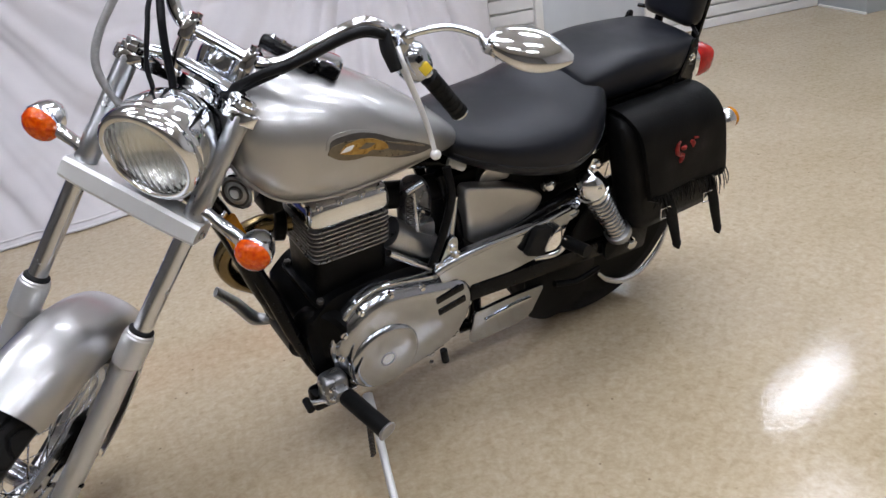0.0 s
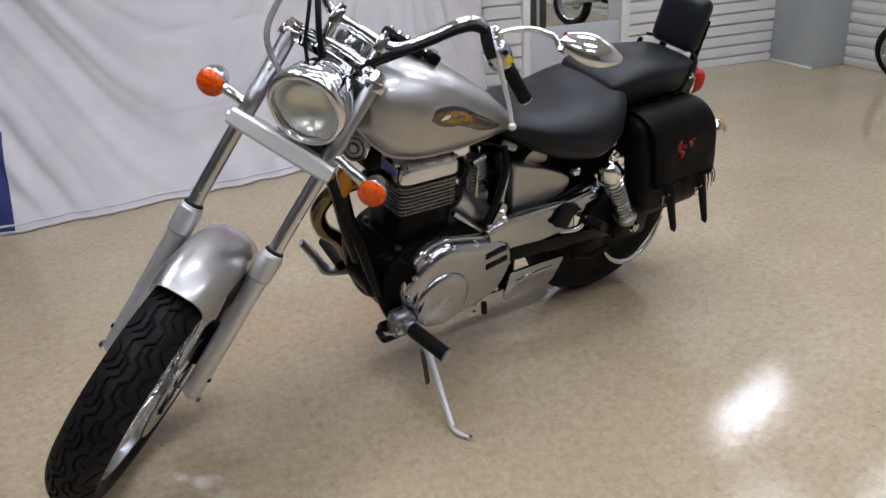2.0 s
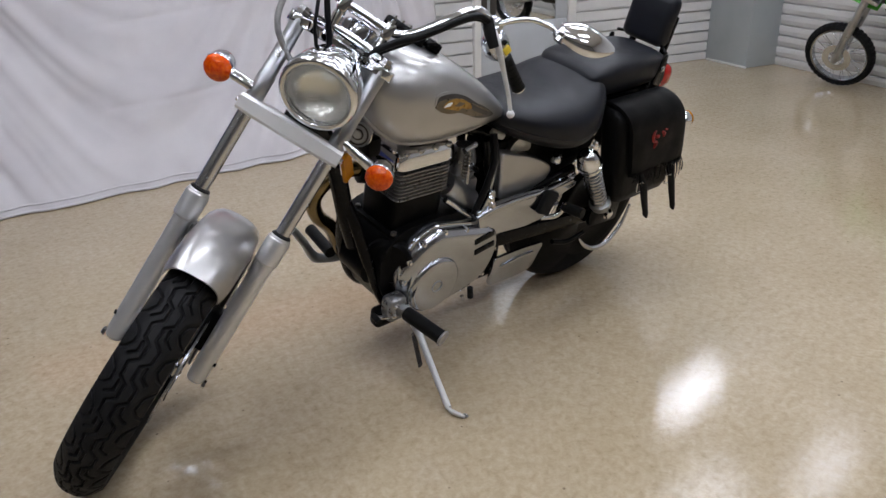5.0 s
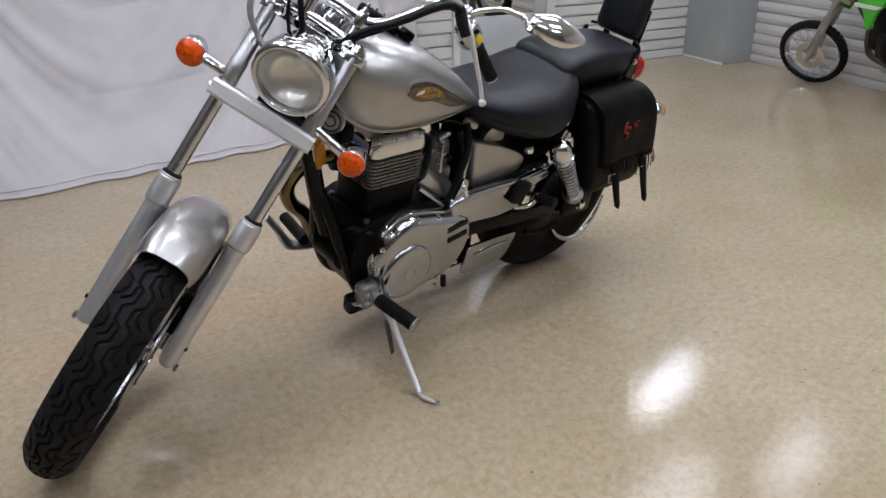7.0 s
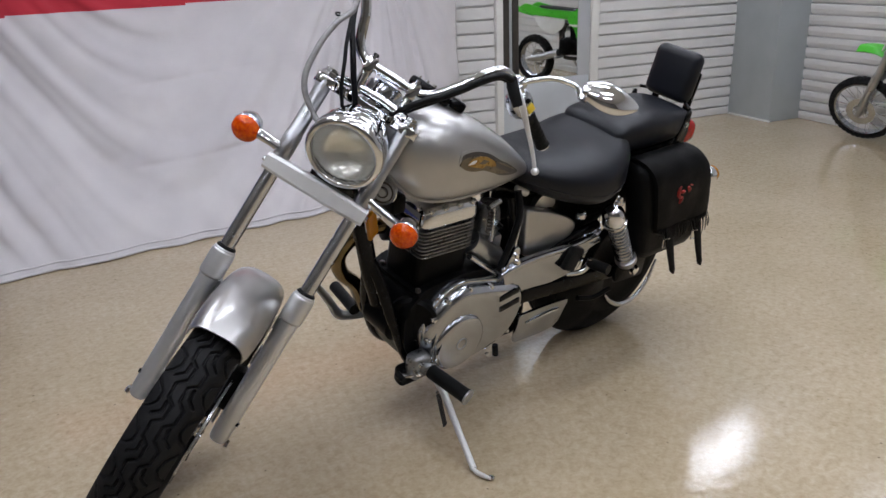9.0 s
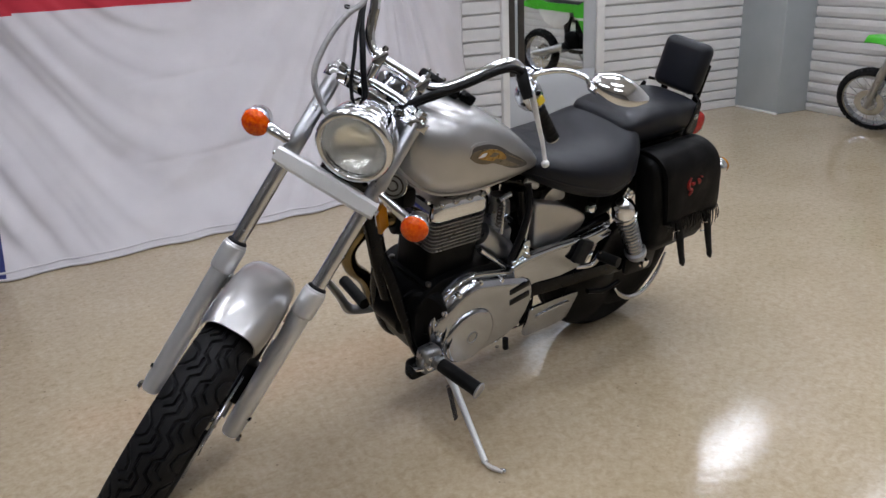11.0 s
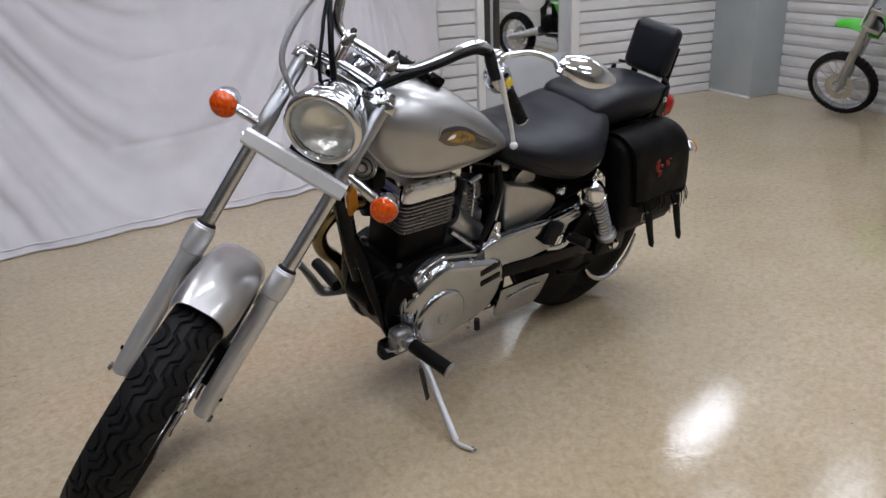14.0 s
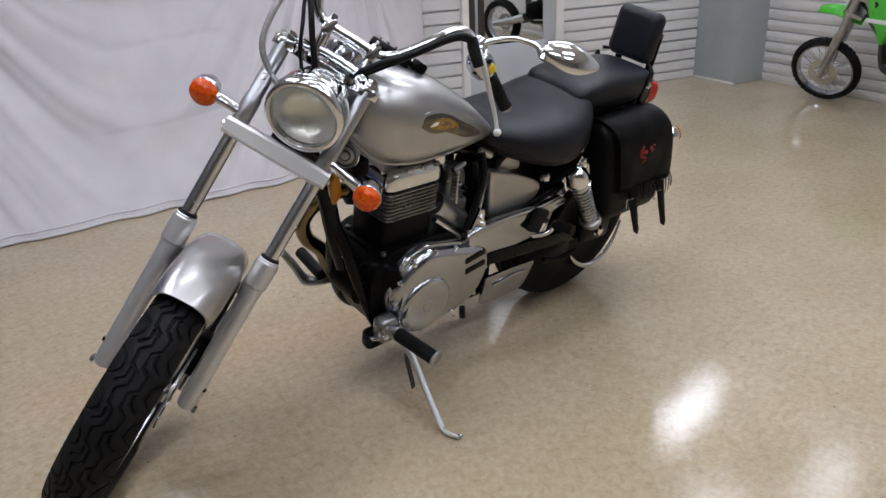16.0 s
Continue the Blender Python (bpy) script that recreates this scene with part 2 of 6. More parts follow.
def add_tube(bm, pts, radius, segs=14, smooth_n=0, caps=True, flat=1.0):
    """A round tube along points; radius may be a list along the points."""
    p = spline(pts, smooth_n) if smooth_n else [Vector(q) for q in pts]
    n = len(p)
    if hasattr(radius, "__len__"):
        rad = list(np.interp(np.linspace(0, len(radius) - 1, n), range(len(radius)), radius))
    else:
        rad = [radius] * n
    t0 = (p[1] - p[0]).normalized()
    side = t0.orthogonal().normalized()
    rings = []
    for i in range(n):
        t = (p[min(i + 1, n - 1)] - p[max(i - 1, 0)]).normalized()
        side = (side - t * side.dot(t)).normalized()
        up = t.cross(side)
        rings.append([p[i] + (side * math.cos(a) + up * math.sin(a) * flat) * rad[i]
                      for a in (2 * math.pi * k / segs for k in range(segs))])
    return loft(bm, rings, caps)


def tube(pts, radius, segs=14, smooth_n=0, caps=True, flat=1.0):
    return add_tube(bmesh.new(), pts, radius, segs, smooth_n, caps, flat)


def add_lathe(bm, profile, origin, axis, segs=40, closed=False):
    """Turn (distance along axis, radius) pairs about an axis."""
    axis = Vector(axis).normalized()
    u = axis.orthogonal().normalized()
    w = axis.cross(u)
    o = Vector(origin)
    rings = [[o + axis * h + (u * math.cos(a) + w * math.sin(a)) * max(r, 1e-4)
              for a in (2 * math.pi * k / segs for k in range(segs))] for h, r in profile]
    if closed:
        rings.append(rings[0])
        loft(bm, rings, False)
        bmesh.ops.remove_doubles(bm, verts=bm.verts, dist=1e-6)
        return bm
    return loft(bm, rings, True)


def lathe(profile, origin, axis, segs=40, closed=False):
    return add_lathe(bmesh.new(), profile, origin, axis, segs, closed)


def plate(outline, lo, hi, axis=1, bevel=0.0, m=None):
    """A flat plate cut to an outline of (a, b) pairs, thick from lo to hi along the axis."""
    bm = bmesh.new()
    def at(a, b, h):
        return (h, a, b) if axis == 0 else (a, h, b) if axis == 1 else (a, b, h)
    loft(bm, [[at(a, b, lo) for a, b in outline], [at(a, b, hi) for a, b in outline]])
    if bevel:
        caps = [e for f in bm.faces if len(f.verts) == len(outline) for e in f.edges]
        bmesh.ops.bevel(bm, geom=list(set(caps)), offset=bevel, segments=2, affect="EDGES", profile=0.5)
    if m is not None:
        bm.transform(m)
    return bm


def round_poly(pts, r=0.02, n=5):
    """An outline with rounded corners."""
    out = []
    k = len(pts)
    for i in range(k):
        a, b, c = (Vector(pts[(i + d) % k]) for d in (-1, 0, 1))
        ra = min(r, (a - b).length * 0.45)
        rc = min(r, (c - b).length * 0.45)
        p, q = b + (a - b).normalized() * ra, b + (c - b).normalized() * rc
        for j in range(n + 1):
            t = j / n
            out.append(tuple((1 - t) ** 2 * p + 2 * t * (1 - t) * b + t * t * q))
    return out


# ---- the room ----
WX0, WX1, WY0, WY1 = -4.6, 4.28, -4.2, 4.32
PITCH = 0.0766

fl = part("floor", box((WX0 - 0.15, WY0 - 0.15, -0.12), (WX1 + 0.15, WY1 + 0.15, 0.0)), FLOOR, smooth=False)
tagged(fl, "glossy mottled beige sealed concrete showroom floor", "floor", kind="structure")


def slat_wall(name, length, height, m, label, lo=0.0, z0=0.0):
    """A wall with horizontal slats: each slat is a bevelled board, with a recessed dark-shadowed groove over it."""
    core = part(name, box((0, 0.026, 0), (length, 0.16, height), m=m), SLAT_WHITE, smooth=False)
    tagged(core, label, "wall", kind="structure")
    return core


def add_slats(core, length, height, m, offset, holes=(), pitch=PITCH, lip=0.0015):
    """The boards of a slat wall, each a part of its own; holes: (x0, x1, z0, z1) left free."""
    made = {}
    k = 0
    z = offset - pitch
    while z < height:
        za, zb = max(z, 0.002), min(z + pitch - 0.011, height)
        z += pitch
        if zb - za < 0.01:
            continue
        spans = [(0.0, length)]
        for x0, x1, h0, h1 in holes:
            if zb > h0 and za < h1:
                spans = [s for a, b in spans for s in ((a, min(b, x0)), (max(a, x1), b)) if s[1] - s[0] > 0.01]
        for a, b in spans:
            key = (round(b - a, 4), round(zb - za, 4))
            if key not in made:
                bm = bmesh.new()
                w, h = b - a, zb - za
                foot = min(lip, 0.5 * h)
                prof = [(0.026, 0.0), (0.0015 + 0.25 * foot, 0.0), (0.0, 0.003 + foot), (0.0, h - 0.003), (0.0015, h), (0.026, h)]
                loft(bm, [[(0, y, zz) for y, zz in prof], [(w, y, zz) for y, zz in prof]])
                bmesh.ops.recalc_face_normals(bm, faces=bm.faces)
                me = bpy.data.meshes.new("slat")
                bm.to_mesh(me)
                bm.free()
                me.materials.append(SLAT_WHITE)
                made[key] = me
            ob = new("slat", made[key])
            ob.parent = core
            ob.matrix_world = m @ Matrix.Translation((a, 0, za))


north = pose(WX0, WY1 - 0.012, 0)
wall_n = slat_wall("wall_north", WX1 - WX0, CEIL, north, "white slatted display wall with narrow dark grooves")
east = pose(WX1 - 0.012, WY1, 0, 0, 0, -90)
wall_e = slat_wall("wall_east", WY1 - WY0, CEIL, east, "white slatted display wall beside the grey column")
# unseen walls close the room, their dark tone added to darken reflections
for nm, lo, hi in (("wall_west", (WX0 - 0.15, WY0, 0), (WX0, WY1 + 0.15, CEIL)), ("wall_south", (WX0 - 0.15, WY0 - 0.15, 0), (WX1 + 0.15, WY0, CEIL))):
    tagged(part(nm, box(lo, hi), UNSEEN_WALL, smooth=False), "plain unseen wall, toned dark for the reflections in chrome", "wall", kind="structure")
ce = part("ceiling", box((WX0 - 0.15, WY0 - 0.15, CEIL), (WX1 + 0.15, WY1 + 0.15, CEIL + 0.12)), CEIL_WHITE, smooth=False)
tagged(ce, "white ceiling with rows of strip lights", "ceiling", kind="structure")

# grey column in the corner
co = part("column", box((3.985, 3.885, 0.0), (WX1 + 0.012, WY1 + 0.012, CEIL), 0.006), GREY_PAINT)
tagged(co, "square grey painted corner column", "column", kind="structure")
part("base_strip", box((3.973, 3.873, 0.0), (3.9848, WY1 - 0.03, 0.014), 0.003), WHITE_PAINT, co, "thin white strip at the foot of the column")

# wall mirror over a grey panel, in a white frame
mirror_x0, mirror_x1 = 1.95, 2.745
mir = empty("wall_mirror", pose(0, WY1, 0))
tagged(mir, "tall wall mirror over a light grey panel in a white frame", "mirror")
part("stile", box((1.95, -0.045, 0), (2.0, 0.011, 2.1), 0.003), WHITE_PAINT, mir)
part("stile", box((2.68, -0.045, 0), (2.745, 0.011, 2.1), 0.003), WHITE_PAINT, mir)
part("top_rail", box((2.001, -0.045, 2.05), (2.679, 0.011, 2.1), 0.003), WHITE_PAINT, mir)
part("lower_panel", box((2.001, -0.030, 0), (2.679, 0.011, 0.42), 0.002), GREY_PANEL, mir, "light grey lower panel")
part("side_panel", box((2.585, -0.030, 0.421), (2.679, 0.011, 2.049), 0.002), GREY_PANEL, mir, "light grey side strip")
part("inner_frame", box((2.001, -0.034, 0.421), (2.05, 0.011, 2.049), 0.002), DARK_METAL, mir, "dark brown inner frame strip")
part("inner_frame", box((2.075, -0.034, 0.421), (2.12, 0.011, 2.049), 0.002), DARK_METAL, mir, "dark brown inner frame strip")
part("frame_strip", box((2.051, -0.028, 0.421), (2.074, 0.011, 2.049), 0.002), GREY_PAINT, mir)
part("pane", box((2.121, -0.024, 0.421), (2.584, 0.011, 2.049)), MIRROR, mir, "silvered mirror glass", smooth=False)

# strip lights
def strip_light(x, y, w=0.12, tube_mat=TUBE_GLOW, turn=0):
    e = empty("ceiling_light", pose(x, y, CEIL, 0, 0, turn))
    tagged(e, "long white fluorescent strip light fixed to the ceiling", "ceiling light", "ceiling lights")
    part("housing", box((-0.46, -w - 0.02, -0.06), (0.46, w + 0.02, -0.001), 0.008), WHITE_PAINT, e)
    part("diffuser", box((-0.44, -w, -0.085), (0.44, w, -0.061), 0.01), tube_mat, e, "glowing white diffuser")
    return e


strip_light(3.70, 3.73, 0.105, TUBE_GLOW, 21)
first = strip_light(-0.8, 1.3, 0.12, TUBE_GLOW, 20)
strip_light(3.94, 2.55, 0.15, TUBE_DIM, 20)
strip_light(2.86, 2.66, 0.20, TUBE_DIM, 20)
# unseen lamps, number and places chosen to brighten cloth, tank and fender
for x, y in ((-0.7, 2.2), (0.75, 2.55), (1.9, 2.2), (0.6, 1.3), (2.0, 1.3), (-0.8, 0.1), (0.6, 0.1), (2.0, 0.1), (-2.2, 0.1), (-0.8, -1.1), (0.6, -1.1), (2.0, -1.1)):
    copy_thing(first, pose(x, y, CEIL, 0, 0, 20))

# draped cloth
def fold(x, z):
    """Folds that fan out from where the cloth is pinned and sag towards its far end."""
    dx, dz = x - 1.05, z - 1.55
    r = math.hypot(dx, dz)
    a = math.atan2(dz, dx)
    wob = 0.5 * noise.noise((x * 0.9, z * 1.1, 2.0))
    def ridged(p):
        return 0.55 - math.sqrt(noise.noise(p) ** 2 + 0.006) * 2.0
    k = noise.noise((a * 3.4 + wob, r * 0.5, 0.0)) + 0.9 * ridged((a * 5.5 + wob * 1.6, r * 0.35, 5.0)) + 0.7 * ridged((a * 11.0 + wob * 2.0, r * 0.4, 15.0))
    # swags that hang between the pinned points, deepest near x = -0.14
    dx = abs(x + 0.14)
    sag = z - (1.4 * dx * dx if dx < 0.55 else 0.4235 + 1.54 * (dx - 0.55))
    left = max(0.0, min(1.0, (0.75 - x) / 0.8))
    swag = (ridged((sag * 3.0 + wob * 0.8, x * 0.15, 11.0)) + 0.6 * ridged((sag * 6.5 + wob, x * 0.3, 21.0))) * left
    span = 1.0 if -0.36 < x < 0.26 else math.exp(-(max(-0.36 - x, x - 0.26) / 0.03) ** 2)
    crease = -0.007 * span * sum(math.exp(-((z - z0 - m * x) / 0.012) ** 2) for z0, m in ((0.720, 0.07), (0.363, 0.065)))
    fine = noise.noise((x * 5.5, z * 5.5, 4.0)) * 0.008 + noise.noise((x * 13, z * 10, 7.0)) * 0.0035 + crease
    return (0.008 + 0.050 * min(1.0, r / 1.4)) * k * (1 - 0.6 * left) + 0.060 * swag + fine


def cloth_shape(u, v):
    """u along the wall from 0 to 1, v from the top (0) to the hem (1)."""
    x = -3.2 + u * 4.79
    hem_y = 3.10 + 0.19 * (x + 0.97) + max(0.0, x - 0.9) ** 2 * 0.95
    hem_y = min(hem_y, 4.20)
    s = v ** 1.8
    z = 2.35 * (1 - v) + 0.005
    y = 4.20 + (hem_y - 4.20) * s
    ease = min(1.0, (1.59 - x) / 0.25 + 0.35)
    low = max(0.0, (v - 0.93) / 0.07)
    y -= fold(x, z) * ease * (1 - 0.75 * low)
    y += 0.012 * math.sin(x * 23 + 2 * math.sin(x * 5)) * low
    if x > 1.44:
        x += 0.02 * noise.noise((0.0, z * 2.5, 1.0))
    return Vector((x, min(y, 4.286), z))


nu, nv = 340, 230
bm = bmesh.new()
grid = [[bm.verts.new(cloth_shape(i / nu, j / nv)) for i in range(nu + 1)] for j in range(nv + 1)]
for j in range(nv):
    for i in range(nu):
        f = bm.faces.new((grid[j][i], grid[j][i + 1], grid[j + 1][i + 1], grid[j + 1][i]))
        c = f.calc_center_median()
        f.material_index = 2 if c.x < -1.012 - 0.03 * c.z else 1 if 0.0 < c.z - 1.040 - 0.0125 * (c.x + 1.0) < 0.30 else 0
cl = part("draped_banner", bm, CLOTH_WHITE)
cl.data.materials.append(CLOTH_RED)
cl.data.materials.append(CLOTH_BLUE)
so = cl.modifiers.new("solid", "SOLIDIFY")
so.thickness = 0.002
tagged(cl, "creased white cloth banner with red stripe, draped down the wall", "banner")
hem = part("hem", tube([cloth_shape(i / 160, 1.0) + Vector((0, -0.004, 0.004)) for i in range(161)], 0.0065, 8), CLOTH_WHITE, cl, "rolled white hem")
part("hem_seam", tube([cloth_shape(i / 160, 0.988) + Vector((0, -0.004, 0.0)) for i in range(161)], 0.005, 8), CLOTH_WHITE, cl)

# ---- the motorcycle ----
BIKE = pose(0.939, 1.652, 0, 0, 0, -163.6) @ pose(0, 0, 0, -12.9, 0, 0)
bike = empty("motorcycle", BIKE)
tagged(bike, "silver cruiser motorcycle leaning on its side stand, handlebar turned", "motorcycle")

# steering frame: x forward of the steering axis, y left, z up along the axis
RAKE, STEER = 35.0, 46.6
sr, cr = math.sin(radians(RAKE)), math.cos(radians(RAKE))
A0 = Vector((1.626, 0, 0))
axis = Vector((-sr, 0, cr))
S = Matrix.Translation(A0) @ Matrix.Rotation(radians(STEER), 4, axis) @ Matrix(((cr, 0, -sr, 0), (0, 1, 0, 0), (sr, 0, cr, 0), (0, 0, 0, 1)))
FX, FY, FC = 0.056, 0.0985, 0.0
HD = Vector((cr, 0, -sr))


def bp(name, bm, material, parent=None, label=""):
    return part(name, bm, material, parent or bike, label)


def sp(name, bm, material, parent=None, label=""):
    bm.transform(S)
    return part(name, bm, material, parent or bike, label)


def add_sphere(bm, c, r, squash=(1, 1, 1), m=None, u=24, v=14):
    out = bmesh.ops.create_uvsphere(bm, u_segments=u, v_segments=v, radius=1.0)
    for q in out["verts"]:
        q.co = Vector((q.co.x * r * squash[0], q.co.y * r * squash[1], q.co.z * r * squash[2]))
    if m is not None:
        bmesh.ops.transform(bm, matrix=m, verts=out["verts"])
    bmesh.ops.translate(bm, vec=Vector(c), verts=out["verts"])
    return bm


def hex_bolt(c, d, r=0.006, h=0.006):
    """A hexagon bolt head with its washer."""
    return lathe([(0, r * 1.5), (0.0012, r * 1.5), (0.0013, r), (h * 0.8, r), (h, r * 0.75)], c, d, 6)


def aim(z, origin=(0, 0, 0)):
    """A matrix that lays local z along a direction."""
    return Matrix.Translation(origin) @ Vector(z).normalized().to_track_quat("Z", "Y").to_matrix().to_4x4()


# -- tyres --
def tyre_mesh(c, R, hw, shoulder, inner, cell, strokes, nt=560, ny=52, depth=0.0065, width=0.0040):
    """A tyre whose tread grooves are cut into the running surface. strokes: lines of the tread in a cell (along, across)."""
    reps = max(1, round(2 * math.pi * R / cell))
    cell = 2 * math.pi * R / reps
    per = nt // reps
    nt = per * reps
    seg = []
    for line in strokes:
        for (a0, b0), (a1, b1) in zip(line, line[1:]):
            for sh in (-1, 0, 1):
                seg.append(((a0 + sh) * cell, b0, (a1 + sh) * cell, b1))
    ys = [-hw + 2 * hw * j / ny for j in range(ny + 1)]
    cut = []
    for i in range(per):
        s = i / per * cell
        row = []
        for y in ys:
            best = 1.0
            for x0, y0, x1, y1 in seg:
                dx, dy = x1 - x0, y1 - y0
                t = max(0.0, min(1.0, ((s - x0) * dx + (y - y0) * dy) / (dx * dx + dy * dy)))
                best = min(best, (s - x0 - t * dx) ** 2 + (y - y0 - t * dy) ** 2)
            k = max(0.0, min(1.0, (width * 1.25 - math.sqrt(best)) / (width * 0.5)))
            row.append(depth * k)
        cut.append(row)
    side = [(hw * 0.985, R - shoulder * 1.45), (hw * 0.93, R - shoulder * 1.9), (hw * 0.80, inner + 0.010), (hw * 0.70, inner)]
    verts, faces = [], []
    n = ny + 1 + 2 * len(side)
    for i in range(nt):
        a = 2 * math.pi * i / nt
        d = Vector((math.sin(a), 0, math.cos(a)))
        prof = [(-y, r) for y, r in reversed(side)]
        for j, y in enumerate(ys):
            prof.append((y, R - shoulder * abs(y / hw) ** 2.5 - cut[i % per][j]))
        prof += side
        for y, r in prof:
            verts.append(Vector(c) + d * r + Vector((0, y, 0)))
    for i in range(nt):
        k = (i + 1) % nt
        for j in range(n - 1):
            faces.append((i * n + j, i * n + j + 1, k * n + j + 1, k * n + j))
        faces.append((i * n + n - 1, i * n, k * n, k * n + n - 1))
    me = bpy.data.meshes.new("tyre")
    me.from_pydata([tuple(v) for v in verts], [], faces)
    bm = bmesh.new()
    bm.from_mesh(me)
    bpy.data.meshes.remove(me)
    return bm


ZIGZAG = [
    [(0.0, -0.020), (0.34, -0.019), (0.50, -0.003), (0.84, -0.004), (1.0, -0.020)],
    [(0.0, 0.003), (0.34, 0.004), (0.50, 0.020), (0.84, 0.019), (1.0, 0.003)],
    [(0.48, -0.016), (0.70, -0.015), (0.84, -0.030)],
    [(0.05, -0.052), (0.32, -0.032), (0.55, -0.030), (0.72, -0.040), (0.80, -0.052)],
    [(0.98, 0.016), (1.20, 0.017), (1.34, 0.031)],
    [(0.45, 0.052), (0.66, 0.038), (0.95, 0.033), (1.12, 0.042), (1.20, 0.052)],
]

# -- front wheel --
AX = Vector((0.042, FC, 0.350))
fw = sp("front_wheel", lathe([(-0.055, 0.010), (-0.055, 0.026), (-0.05, 0.030), (-0.032, 0.030), (-0.028, 0.022), (0.026, 0.022), (0.03, 0.038), (0.05, 0.038), (0.054, 0.026), (0.054, 0.010)], AX, (0, 1, 0), 36), POLISHED)
sp("tyre", tyre_mesh(AX, 0.324, 0.054, 0.034, 0.243, 0.080, ZIGZAG, 1020, 72, 0.006, 0.0025), RUBBER, fw, "black rubber tyre with zigzag tread grooves")
sp("rim", lathe([(-0.038, 0.250), (-0.040, 0.246), (-0.038, 0.240), (-0.022, 0.237), (-0.014, 0.226), (0.014, 0.226), (0.022, 0.237), (0.038, 0.240), (0.040, 0.246), (0.038, 0.250)], AX, (0, 1, 0), 96, True), STANCHION, fw, "chrome wheel rim")
spoke_bm = tube([(0, 0, 0), (0, 0, 1)], 0.0019, 6)
spoke_me = bpy.data.meshes.new("spoke")
spoke_bm.to_mesh(spoke_me)
spoke_bm.free()
spoke_me.materials.append(CHROME)


def add_spokes(parent, c, hub_r, rim_r, hub_y, rim_y, count, m):
    """Wire spokes laced between hub flanges and rim; each is an object on one shared mesh."""
    for k in range(count):
        a = 2 * math.pi * k / count
        lace = radians(38) * (1 if (k // 2) % 2 else -1)
        y = hub_y if k % 2 else -hub_y
        p = Vector(c) + Vector((math.sin(a + lace) * hub_r, y, math.cos(a + lace) * hub_r))
        q = Vector(c) + Vector((math.sin(a) * rim_r, rim_y if k % 2 else -rim_y, math.cos(a) * rim_r))
        p, q = m @ p, m @ q
        ob = new("spoke", spoke_me)
        ob.parent = parent
        ob.matrix_basis = aim(q - p, p) @ Matrix.Diagonal((1, 1, (q - p).length, 1))


add_spokes(fw, AX, 0.034, 0.229, 0.036, 0.010, 40, S)
disc = lathe([(0.058, 0.078), (0.063, 0.078), (0.063, 0.132), (0.058, 0.132)], AX, (0, 1, 0), 64, True)
sp("brake_disc", disc, STANCHION, fw, "drilled steel brake disc")
for k in range(6):
    a = 2 * math.pi * k / 6
    d = Vector((math.sin(a), 0, math.cos(a)))
    sp("carrier_arm", tube([AX + Vector((0, 0.052, 0)) + d * 0.03, AX + Vector((0, 0.060, 0)) + d * 0.082], 0.008, 8, flat=0.5), BLACK_PAINT, fw)
sp("valve_cap", tube([AX + Vector((0.20, 0.0, 0.085)), AX + Vector((0.178, 0.012, 0.075))], 0.004, 8), BLACK_PAINT, fw)

